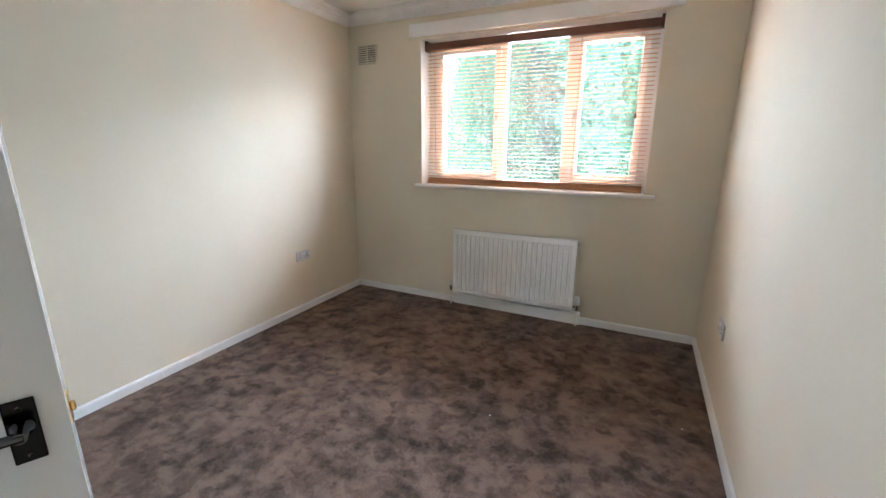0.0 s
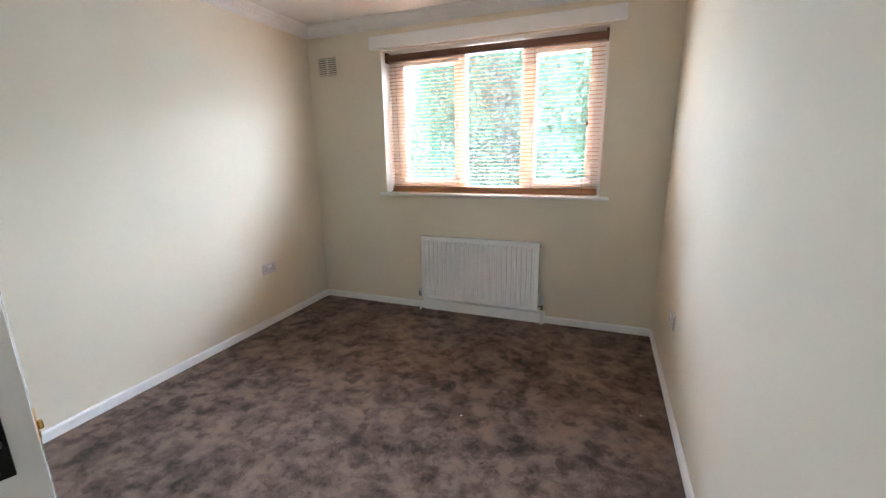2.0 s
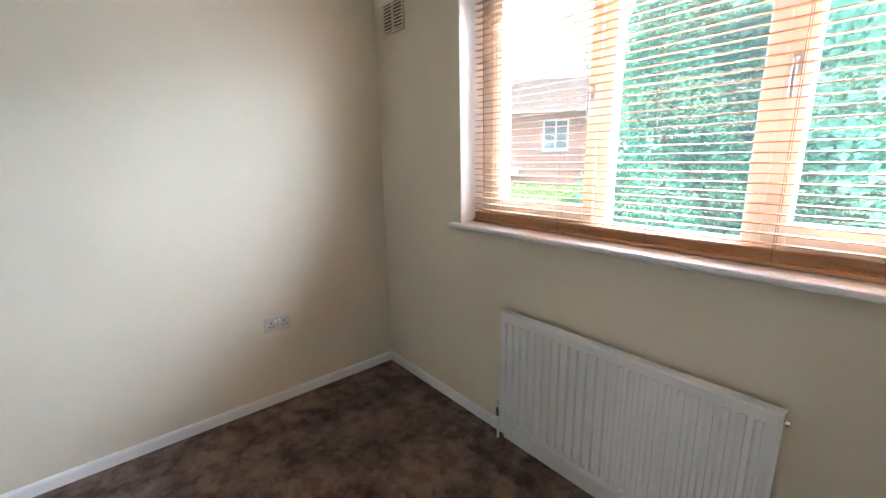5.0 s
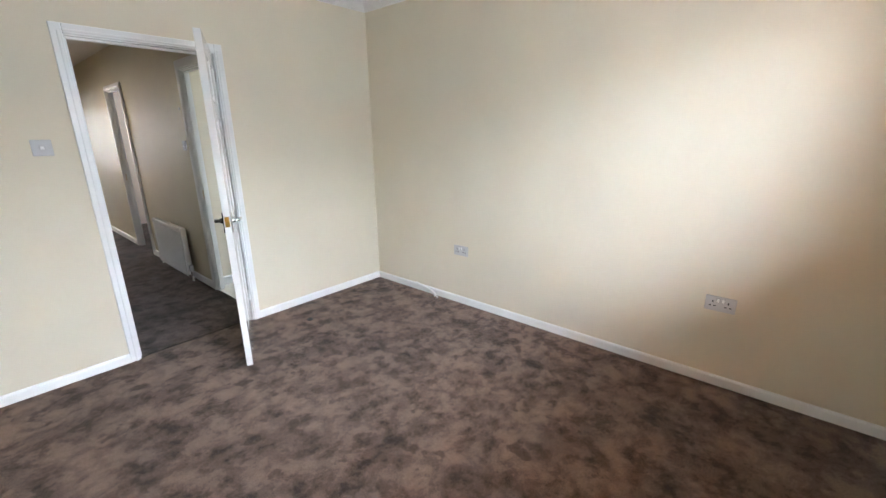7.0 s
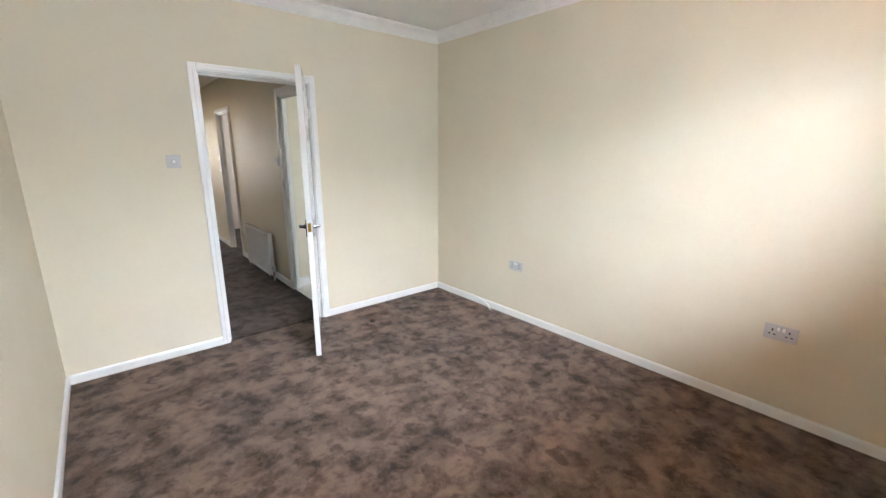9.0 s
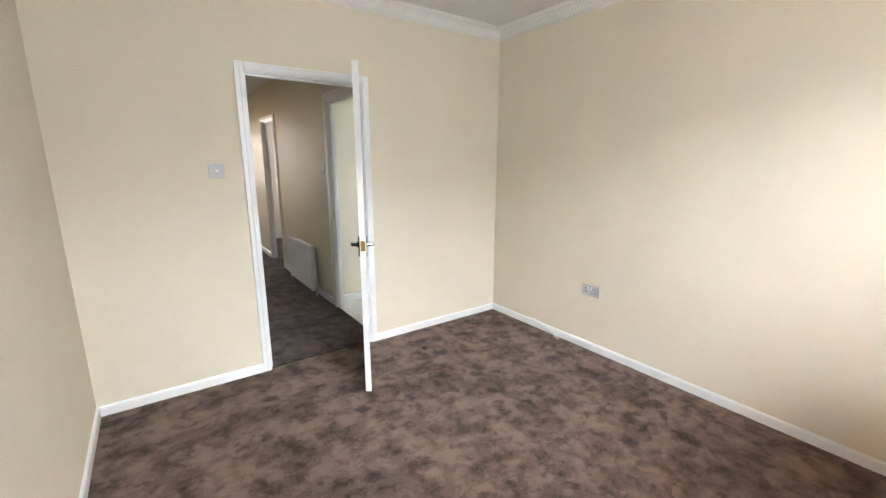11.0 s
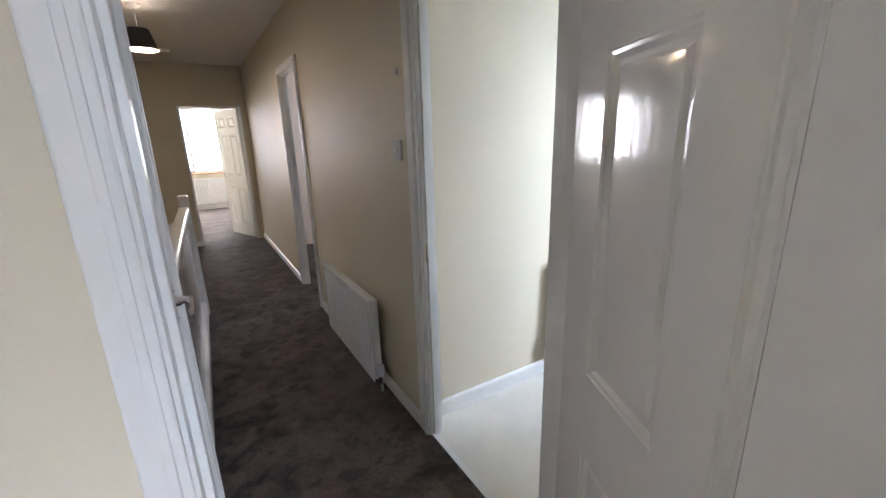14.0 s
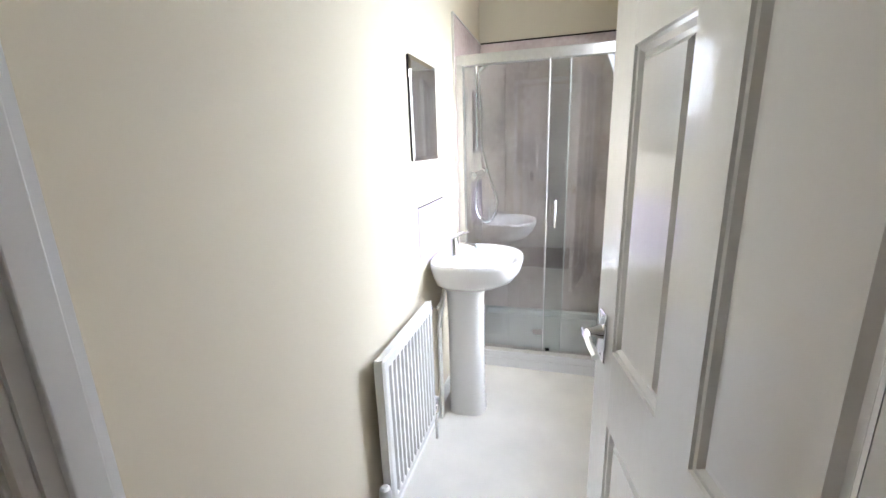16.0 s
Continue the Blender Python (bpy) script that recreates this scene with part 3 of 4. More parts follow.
        fp = part("latch_plate", boxes(((width, ym - 0.012, handle_z - 0.030), (width + 0.002, ym + 0.012, handle_z + 0.030)), bev=0.0008), BRASS, root, "brass latch faceplate")
        part("latch_bolt", boxes(((width + 0.002, ym - 0.006, handle_z - 0.009), (width + 0.009, ym + 0.005, handle_z + 0.008)), bev=0.002), BRASS, fp)
    for hz in (0.22, height - 0.22):
        bm = bmesh.new()
        yh = y0 if swing > 0 else y1
        tube(bm, [(-0.004, yh, hz - 0.04), (-0.004, yh, hz + 0.04)], 0.006, 10)
        part("hinge", bm, STEEL, root, "steel hinge", True)
    return root


panel_door("door_1", (1.348, 0.004, 0.0), 65.5, 0.762, 1.968, "white gloss six-panel bedroom door standing ajar", -1, plate=DARKENED_METAL, lift=0.018)
panel_door("door_2", (1.238, -0.163, 0.0), 191.2, 0.760, 1.968, "white gloss six-panel bathroom door standing open", 1)
panel_door("door_3", (2.152, -0.185, 0.0), -90.0, 0.68, 1.968, "white gloss six-panel landing door, closed", 1, latch=False)
panel_door("door_4", (1.350, END - 0.11, 0.0), -70.0, 0.72, 1.876, "white six-panel far bedroom door standing open", 1)

# ---- bedroom window, blind, pelmet ----
rv = structure("window_reveal", boxes(((WX0, D + 0.002, WZ0), (WX0 + 0.004, D + 0.17, WZ1)), ((WX1 - 0.004, D + 0.002, WZ0), (WX1, D + 0.17, WZ1)),
                                      ((WX0 + 0.004, D + 0.002, WZ1 - 0.004), (WX1 - 0.004, D + 0.17, WZ1))), REVEAL, "white painted window reveal", "window reveal")
bm = boxes(((0.702, D - 0.042, WZ0 - 0.018), (2.668, D, WZ0 + 0.006)), bev=0.008)
box(bm, (WX0 + 0.004, D - 0.004, WZ0 - 0.012), (WX1 - 0.004, D + 0.16, WZ0 + 0.0055))
structure("window_sill", bm, TRIM, "white painted window sill board with a rounded nose", "window sill")
structure("pelmet", boxes(((0.662, D - 0.034, 2.304), (2.700, D, 2.404)), bev=0.003), TRIM, "white painted batten board above the window", "pelmet")

win = thing("window_1", ((WX0 + WX1) / 2, D + 0.19, WZ0), "white plastic three-light casement window", "window", kind="structure")
FY0, FY1 = D + 0.160, D + 0.225
part("window_frame", boxes(((WX0, FY0, WZ0), (0.842, FY1, WZ1)), ((2.520, FY0, WZ0), (WX1, FY1, WZ1)), ((0.842, FY0, WZ0), (2.520, FY1, 1.14)), ((0.842, FY0, 2.235), (2.520, FY1, WZ1)),
                           ((1.425, FY0, 1.14), (1.478, FY1, 2.235)), ((1.955, FY0, 1.14), (2.008, FY1, 2.235)), bev=0.004), UPVC, win)
for x0, x1 in ((0.842, 1.425), (2.008, 2.520)):
    sash = part("casement", boxes(((x0, FY0 - 0.016, 1.14), (x0 + 0.066, FY1 - 0.01, 2.235)), ((x1 - 0.046, FY0 - 0.016, 1.14), (x1, FY1 - 0.01, 2.235)),
                                  ((x0 + 0.066, FY0 - 0.016, 1.14), (x1 - 0.046, FY1 - 0.01, 1.206)), ((x0 + 0.066, FY0 - 0.016, 2.172), (x1 - 0.046, FY1 - 0.01, 2.235)), bev=0.004), UPVC, win)
    pane = part("pane", boxes(((x0 + 0.062, FY0 + 0.02, 1.20), (x1 - 0.042, FY0 + 0.024, 2.176))), GLASS, sash)
    pane.visible_shadow = False
    hx = x1 - 0.022 if x0 < 1 else x0 + 0.03
    bm = boxes(((hx - 0.012, FY0 - 0.026, 1.64), (hx + 0.012, FY0 - 0.016, 1.70)), bev=0.003)
    tube(bm, [(hx, FY0 - 0.03, 1.68), (hx, FY0 - 0.05, 1.675), (hx, FY0 - 0.054, 1.62), (hx, FY0 - 0.05, 1.57)], 0.006, 8)
    part("window_handle", bm, STEEL, sash, "grey metal window handle", True)
pane = part("pane", boxes(((1.474, FY0 + 0.02, 1.136), (1.959, FY0 + 0.024, 2.239))), GLASS, win)
pane.visible_shadow = False

BLY = D + 0.098
blind = thing("venetian_blind", ((WX0 + WX1) / 2, BLY, WZ0 + 0.006), "brown wooden venetian blind lowered with open slats", "blind")
part("headrail", boxes(((WX0 + 0.012, BLY - 0.030, 2.212), (WX1 - 0.010, BLY + 0.028, 2.268)), bev=0.002), BLIND_DARK, blind, "dark brown wooden valance")
for x in (WX0 + 0.006, WX1 - 0.026):
    part("bracket", boxes(((x, BLY - 0.034, 2.206), (x + 0.020, BLY + 0.03, 2.288)), bev=0.002), BLIND_DARK, blind)
part("bottom_rail", boxes(((WX0 + 0.02, BLY - 0.026, 1.0855), (WX1 - 0.022, BLY + 0.026, 1.101)), bev=0.003), BLIND, blind)
PITCH = 0.0300
slat_mesh = None
SLATS = [1.104 + 0.0052 * i for i in range(7)] + [1.152 + PITCH * i for i in range(36)]
for i, z in enumerate(SLATS):
    if slat_mesh is None:
        bm = bmesh.new()
        cols = [(-0.0125, 0.0), (-0.0065, 0.0012), (0, 0.0016), (0.0065, 0.0012), (0.0125, 0.0)]
        up = [[bm.verts.new((x, y, c)) for y, c in cols] for x in (WX0 + 0.022 - 1.6775, WX1 - 0.024 - 1.6775)]
        dn = [[bm.verts.new((x, y, c - 0.0026)) for y, c in cols] for x in (WX0 + 0.022 - 1.6775, WX1 - 0.024 - 1.6775)]
        for k in range(4):
            bm.faces.new((up[0][k], up[0][k + 1], up[1][k + 1], up[1][k]))
            bm.faces.new((dn[0][k + 1], dn[0][k], dn[1][k], dn[1][k + 1]))
        for k in (0, 4):
            bm.faces.new((up[0][k], up[1][k], dn[1][k], dn[0][k]))
        for e in (0, 1):
            bm.faces.new(up[e] + dn[e][::-1])
        bmesh.ops.recalc_face_normals(bm, faces=bm.faces)
        slat_mesh = bpy.data.meshes.new("slat")
        bm.to_mesh(slat_mesh)
        bm.free()
        slat_mesh.materials.append(BLIND)
    ob = new("slat", slat_mesh)
    ob.parent = blind
    ob.location = (random.uniform(-0.001, 0.001), 0, z - (WZ0 + 0.006))
    tilt = 0.0 if i < 7 else 2.5 + random.uniform(-1.2, 1.2)
    ob.rotation_euler = (radians(tilt), radians(random.uniform(-0.06, 0.06)), 0)
for x in (0.90, 1.30, 1.68, 2.06, 2.46):
    for dy in (-0.0145, 0.0145):
        bm = bmesh.new()
        tube(bm, [(x, BLY + dy, 1.10), (x, BLY + dy, 2.215)], 0.0009, 5)
        part("ladder_cord", bm, CORD, blind)
bm = bmesh.new()
tube(bm, [(2.475, BLY - 0.036, 2.215), (2.476, BLY - 0.037, 1.95), (2.474, BLY - 0.036, 1.66)], 0.0012, 6)
tube(bm, [(2.490, BLY - 0.036, 2.215), (2.489, BLY - 0.037, 1.95), (2.476, BLY - 0.036, 1.66)], 0.0012, 6)
part("pull_cord", bm, CORD, blind)
bm = bmesh.new()
lathe(bm, (2.475, BLY - 0.036, 1.615), [(0.0, 0), (0.009, 0.004), (0.010, 0.018), (0.006, 0.036), (0.002, 0.046)], 14)
part("cord_acorn", bm, BLIND_DARK, blind, "dark wooden cord pull", True)
bm = bmesh.new()
tube(bm, [(0.862, BLY - 0.036, 2.215), (0.864, BLY - 0.037, 1.7), (0.872, BLY - 0.036, 1.22)], 0.0016, 6)
part("tilt_cord", bm, CORD, blind)

# ---- vent ----
vent = thing("wall_vent", (0.205, D, 2.13), "cream louvred wall vent with two columns of slots", "vent")
part("backing", boxes(((0.108, D - 0.004, 2.134), (0.306, D, 2.288))), DARK, vent)
part("vent_frame", boxes(((0.100, D - 0.012, 2.126), (0.114, D, 2.296)), ((0.300, D - 0.012, 2.126), (0.314, D, 2.296)), ((0.114, D - 0.012, 2.126), (0.300, D, 2.138)),
                         ((0.114, D - 0.012, 2.284), (0.300, D, 2.296)), ((0.199, D - 0.012, 2.138), (0.215, D, 2.284)), bev=0.002), VENT_CREAM, vent)
for i in range(8):
    z = 2.146 + i * 0.018
    for x0, x1 in ((0.114, 0.199), (0.215, 0.300)):
        bm = bmesh.new()
        q = [bm.verts.new(p) for x in (x0, x1) for p in ((x, D - 0.011, z - 0.006), (x, D - 0.0105, z + 0.001), (x, D - 0.004, z + 0.008), (x, D - 0.0045, z + 0.002))]
        for f in ((0, 1, 2, 3), (7, 6, 5, 4), (0, 4, 5, 1), (1, 5, 6, 2), (2, 6, 7, 3), (3, 7, 4, 0)):
            bm.faces.new([q[j] for j in f])
        part("vent_slat", bm, VENT_CREAM, vent)


# ---- radiators ----
def radiator(name, corner, along, out, width, z0, z1, gap, flutes, label, trv=1, group="panel radiators", depth=0.055):
    """A pressed panel radiator on a wall. corner: the wall point at one end; along and out: unit vectors in plan; trv: which end has the thermostat head."""
    root = thing(name, (*corner, 0), label, "radiator", group)
    a, o = Vector((*along, 0)), Vector((*out, 0))
    base = Vector((*corner, 0))

    def P(u, v, z):
        return base + a * u + o * v + Vector((0, 0, z))
    front = gap + depth
    bm = bmesh.new()
    us = [0.0, 0.012]
    margin = 0.030
    pitch = (width - 2 * margin) / flutes
    kinds = [0, 0]
    for i in range(flutes):
        c = margin + (i + 0.5) * pitch
        for du, kd in ((-0.32, 0), (-0.18, 1), (0.18, 1), (0.32, 0)):
            us.append(c + du * pitch)
            kinds.append(kd)
    us += [width - 0.012, width]
    kinds += [0, 0]
    rows = [(z0, 0), (z0 + 0.006, 0), (z0 + 0.030, 0), (z0 + 0.037, 1), (z1 - 0.047, 1), (z1 - 0.040, 0), (z1 - 0.006, 0), (z1, 0)]
    grid = []
    for j, (z, inside) in enumerate(rows):
        line = []
        for u, kd in zip(us, kinds):
            v = front
            if inside and kd:
                v -= 0.010
            if j in (0, len(rows) - 1) or u in (0.0, width):
                v -= 0.004
            line.append(bm.verts.new(P(u, v, z)))
        grid.append(line)
    for r0, r1 in zip(grid, grid[1:]):
        for k in range(len(us) - 1):
            bm.faces.new((r0[k], r0[k + 1], r1[k + 1], r1[k]))
    part("front_panel", bm, RAD_WHITE, root)

    def pbox(u0, u1, v0, v1, za, zb, bev=0.0):
        b = bmesh.new()
        p, q = P(u0, v0, za), P(u1, v1, zb)
        box(b, [min(i, j) for i, j in zip(p, q)], [max(i, j) for i, j in zip(p, q)], bev)
        return b
    part("back_panel", pbox(0.004, width - 0.004, gap, gap + 0.010, z0 + 0.01, z1 - 0.012), RAD_WHITE, root)
    for u in (0.0, width - 0.004):
        part("side_panel", pbox(u, u + 0.004, gap + 0.004, front - 0.006, z0 + 0.02, z1), RAD_WHITE, root)
    part("top_rim", pbox(0.0, width, front - 0.012, front - 0.003, z1 - 0.003, z1 + 0.003, 0.001), RAD_WHITE, root)
    b = pbox(0.002, width - 0.002, gap + 0.004, front - 0.011, z1 - 0.010, z1 - 0.002, 0.002)
    part("top_cover", b, RAD_WHITE, root)
    for u in (width * 0.2, width * 0.8):
        part("wall_bracket", pbox(u - 0.015, u + 0.015, 0.0, gap, z0 + 0.08, z1 - 0.08), STEEL, root)
    mid = gap + 0.022
    for end in (0, 1):
        u = -0.030 if end == 0 else width + 0.030
        ui = 0.004 if end == 0 else width - 0.004
        b = bmesh.new()
        tube(b, [P(ui, mid, z0 + 0.035), P(u, mid, z0 + 0.035)], 0.010, 10)
        tube(b, [P(u, mid, z0 + 0.055), P(u, mid, z0 + 0.005)], 0.012, 10)
        vb = part("valve_body", b, CHROME, root, "chrome radiator valve", True)
        b = bmesh.new()
        tube(b, [P(u, mid, z0 + 0.008), P(u, mid, 0.0)], 0.0075, 10)
        part("pipe", b, COPPER_WHITE, root, "white painted pipe", True)
        b = bmesh.new()
        big = (end == trv)
        prof = [(0.012, 0.05), (0.019, 0.056), (0.0215, 0.075), (0.0215, 0.098), (0.018, 0.118), (0.010, 0.124)] if big else [(0.011, 0.05), (0.013, 0.056), (0.012, 0.082), (0.007, 0.087)]
        c = P(u, mid, z0)
        lathe(b, c, prof, 18)
        part("valve_head", b, PLASTIC, vb, "white plastic valve head", True)
    b = bmesh.new()
    lathe(b, P(width, gap + 0.03, z1 - 0.03), [(0.010, 0), (0.010, 0.012), (0.0, 0.014)], 12, "x" if abs(along[0]) > 0.5 else "y")
    part("bleed_plug", b, CHROME, root)
    return root


radiator("radiator", (1.122, D), (1, 0), (0, -1), 1.056, 0.128, 0.710, 0.035, 24, "white single panel radiator with vertical flutes under the window")
radiator("radiator", (HX, -1.415), (0, -1), (1, 0), 0.900, 0.050, 0.550, 0.035, 20, "white panel radiator on the landing wall", trv=0)
radiator("radiator", (0.402, BS), (-1, 0), (0, 1), 0.520, 0.140, 0.715, 0.030, 13, "white fluted panel radiator in the bathroom", trv=0, depth=0.036)
radiator("radiator", (1.35, SOUTH), (1, 0), (0, 1), 1.3, 0.12, 0.68, 0.035, 24, "white panel radiator under the far window")


# ---- electrical plates ----
def plate(name, at, out, w, h, label, category, sockets=0, rockers=1, group=""):
    """A wall plate with rockers and three-pin holes. at: its middle on the wall; out: the wall's normal in plan."""
    o = Vector((*out, 0))
    a = Vector((-o.y, o.x, 0))
    root = thing(name, at, label, category, group)
    base = Vector(at)

    def pb(u0, u1, v0, v1, z0, z1, bev=0.0):
        b = bmesh.new()
        p, q = base + a * u0 + o * v0 + Vector((0, 0, z0)), base + a * u1 + o * v1 + Vector((0, 0, z1))
        box(b, [min(i, j) for i, j in zip(p, q)], [max(i, j) for i, j in zip(p, q)], bev)
        return b
    face = part("faceplate", pb(-w / 2, w / 2, 0, 0.010, -h / 2, h / 2, 0.003), PLATE, root)
    if sockets:
        for c in (-0.037, 0.037):
            for du, dz, hw, hh in ((0, 0.012, 0.0035, 0.0065), (-0.011, -0.012, 0.0055, 0.003), (0.011, -0.012, 0.0055, 0.003)):
                part("pin_hole", pb(c + du - hw, c + du + hw, 0.0101, 0.0106, dz - hh, dz + hh), DARK, face)
        for c in (-0.012, 0.012):
            part("rocker_gap", pb(c - 0.0085, c + 0.0085, 0.0101, 0.0106, 0.0085, 0.0335), DARK_GAP, face)
            part("rocker", pb(c - 0.007, c + 0.007, 0.009, 0.0145, 0.010, 0.032, 0.001), TRIM, face)
    else:
        part("rocker_gap", pb(-0.0100, 0.0100, 0.0101, 0.0106, -0.0110, 0.0110), DARK_GAP, face)
        part("rocker", pb(-0.0085, 0.0085, 0.009, 0.0160, -0.0095, 0.0095, 0.001), TRIM, face)
        for c in (-0.030, 0.030):
            b = bmesh.new()
            m = base + a * c + o * 0.010
            lathe(b, m, [(0.0045, 0.0), (0.0045, 0.0008 if (o.x + o.y) > 0 else -0.0008)], 10, "y" if abs(o.y) > 0.5 else "x")
            part("screw", b, STEEL, face)
    return root


plate("double_socket", (0, 2.936, 0.495), (1, 0), 0.146, 0.086, "white double mains socket on the cream wall", "socket", 2, group="mains sockets")
plate("double_socket", (0, 1.086, 0.474), (1, 0), 0.146, 0.086, "white double mains socket on the cream wall", "socket", 2, group="mains sockets")
plate("double_socket", (W, 2.905, 0.463), (-1, 0), 0.146, 0.086, "white double mains socket on the cream wall", "socket", 2, group="mains sockets")
plate("light_switch", (2.307, 0, 1.384), (0, 1), 0.086, 0.086, "white single light switch beside the door", "light switch", group="light switches")
plate("light_switch", (HX, -1.112, 1.352), (1, 0), 0.086, 0.086, "white single light switch on the landing wall", "light switch", group="light switches")
plate("light_switch", (0.30, -5.2, 1.35), (0, 1), 0.086, 0.086, "white light switch in the small room", "light switch", group="light switches")
clip = thing("wall_clip", (HX, -1.082, 1.66), "small white plastic clip on the landing wall", "clip")
part("clip_body", boxes(((HX, -1.094, 1.655), (HX + 0.012, -1.070, 1.678)), bev=0.002), PLASTIC, clip)

# ---- small bedroom things ----
grommet = thing("floor_grommet", (1.043, 0.356, 0.0), "small round black grommet set in the carpet", "grommet")
bm = bmesh.new()
lathe(bm, (1.043, 0.356, 0.0), [(0.023, 0.0), (0.023, 0.006), (0.019, 0.009), (0.012, 0.007), (0.010, 0.003), (0.0, 0.002)], 20)
part("grommet_ring", bm, RUBBER, grommet, smooth=True)
cable = thing("cable", (0.025, 0.70, 0.0), "loose white cable trailing over the skirting board", "cable")
bm = bmesh.new()
tube(bm, [(0.006, 0.548, 0.064), (0.022, 0.556, 0.068), (0.030, 0.60, 0.066), (0.033, 0.66, 0.060), (0.036, 0.72, 0.052), (0.041, 0.775, 0.040), (0.045, 0.810, 0.024), (0.048, 0.824, 0.010)], 0.0105, 10)
part("cable_sheath", bm, TRIM, cable, smooth=True)
bm = bmesh.new()
for k, (dx, dy) in enumerate(((0.0, 0.02), (0.008, 0.024), (0.014, 0.018))):
    tube(bm, [(0.048, 0.822, 0.010), (0.050 + dx, 0.828 + dy, 0.012 + 0.004 * k), (0.052 + dx * 1.6, 0.840 + dy, 0.006)], 0.0018, 6)
part("cable_cores", bm, COPPER_WHITE, cable)

for x, y in ((1.968, 2.246), (2.90, 2.58)):
    lint = thing("lint", (x, y, 0.0), "tiny white scrap of lint on the carpet", "lint", "scraps on the carpet")
    bm = bmesh.new()
    tube(bm, [(x, y, 0.001), (x + 0.004, y + 0.003, 0.005), (x + 0.009, y + 0.001, 0.004)], 0.0028, 6)
    part("scrap", bm, PLASTIC, lint)

# ---- landing: balustrade, lamp, alarm ----
bal = thing("balustrade", (2.200, -0.955, 0.003), "white panelled balustrade with a rounded handrail beside the stairs", "balustrade", turn=-1.3)
BL = -2.25
part("balustrade_panel", boxes(((-0.013, BL, 0), (0.013, 0, 0.885)), bev=0.002), GLOSS, bal)
part("handrail", boxes(((-0.036, BL - 0.02, 0.880), (0.036, 0, 0.925)), bev=0.012), TRIM, bal)
part("bottom_board", boxes(((-0.031, BL, 0), (-0.013, 0, 0.115)), bev=0.005), TRIM, bal)
part("bottom_cap", boxes(((-0.037, BL, 0.115), (-0.013, 0, 0.128)), bev=0.004), TRIM, bal)
for x, y, s, h in ((2.140, -3.26, 0.035, 1.010), (2.255, -3.50, 0.030, 0.76)):
    nw = thing("newel_post", (x, y, 0.003), "square white painted newel post at the stair head", "newel post", "newel posts")
    part("post", boxes(((x - s, y - s, 0.003), (x + s, y + s, h)), bev=0.003), TRIM, nw)
    part("post_cap", boxes(((x - s * 0.8, y - s * 0.8, h), (x + s * 0.8, y + s * 0.8, h + 0.006)), bev=0.002), TRIM, nw)

LX, LY, LZ = 2.222, -3.50, 2.105
lamp = thing("pendant_lamp", (LX, LY, CEIL_H), "lit pendant lamp with a dark tapered drum shade", "pendant lamp")
bm = bmesh.new()
lathe(bm, (LX, LY, 0), [(0.0, CEIL_H - 0.028), (0.020, CEIL_H - 0.026), (0.044, CEIL_H - 0.012), (0.048, CEIL_H)], 20)
part("ceiling_rose", bm, PLASTIC, lamp, "white ceiling rose", True)
bm = bmesh.new()
tube(bm, [(LX, LY, CEIL_H - 0.02), (LX, LY, LZ + 0.13)], 0.003, 8)
part("flex", bm, PLASTIC, lamp)
bm = bmesh.new()
lathe(bm, (LX, LY, LZ), [(0.112, 0.0), (0.070, 0.145), (0.068, 0.145), (0.110, 0.0)], 32)
bmesh.ops.delete(bm, geom=[f for f in bm.faces if len(f.verts) > 4], context="FACES")
shade = part("shade", bm, SHADE, lamp, "dark grey fabric shade", True)
bm = bmesh.new()
lathe(bm, (LX, LY, LZ), [(0.109, 0.001), (0.0672, 0.144)], 32)
bmesh.ops.delete(bm, geom=[f for f in bm.faces if len(f.verts) > 4], context="FACES")
part("shade_lining", bm, SHADE_IN, shade, "white shade lining", True)
bm = bmesh.new()
lathe(bm, (LX, LY, LZ), [(0.0, 0.028), (0.018, 0.034), (0.029, 0.055), (0.026, 0.080), (0.014, 0.105), (0.013, 0.125), (0.0, 0.13)], 20)
part("bulb", bm, BULB, lamp, "lit bulb", True)
lamp_data = bpy.data.lights.new("pendant_light", "POINT")
lamp_data.energy, lamp_data.color, lamp_data.shadow_soft_size = 9.0, (1.0, 0.72, 0.44), 0.03
new("pendant_light", lamp_data).location = (LX, LY, LZ + 0.012)
alarm = thing("smoke_alarm", (2.10, -5.2, CEIL_H), "round smoke alarm on the landing ceiling", "smoke alarm")
bm = bmesh.new()
lathe(bm, (2.10, -5.2, CEIL_H), [(0.0, -0.038), (0.030, -0.037), (0.048, -0.028), (0.056, -0.010), (0.056, 0.0)], 24)
part("alarm_body", bm, PLASTIC, alarm, smooth=True)

# far bedroom window
GLARE = lit_mat("bright hazy sky", (0.95, 0.97, 1.0), 5.0)
structure("backdrop", boxes(((-3, SOUTH - 2.05, -1.0), (7, SOUTH - 2.0, 5.0))), GLARE, "bright white sky outside the far window", "sky")
wf = thing("window_2", (2.0, SOUTH - 0.1, 0.8), "bright white framed window of the far bedroom", "window", kind="structure")
part("window_frame", boxes(((1.0, SOUTH - 0.12, 0.80), (1.06, SOUTH - 0.06, 2.15)), ((2.94, SOUTH - 0.12, 0.80), (3.0, SOUTH - 0.06, 2.15)), ((1.06, SOUTH - 0.12, 0.80), (2.94, SOUTH - 0.06, 0.86)),
                           ((1.06, SOUTH - 0.12, 2.09), (2.94, SOUTH - 0.06, 2.15)), ((1.06, SOUTH - 0.12, 1.70), (2.94, SOUTH - 0.06, 1.75)), ((1.98, SOUTH - 0.12, 0.86), (2.03, SOUTH - 0.06, 1.70)), bev=0.004), UPVC, wf)
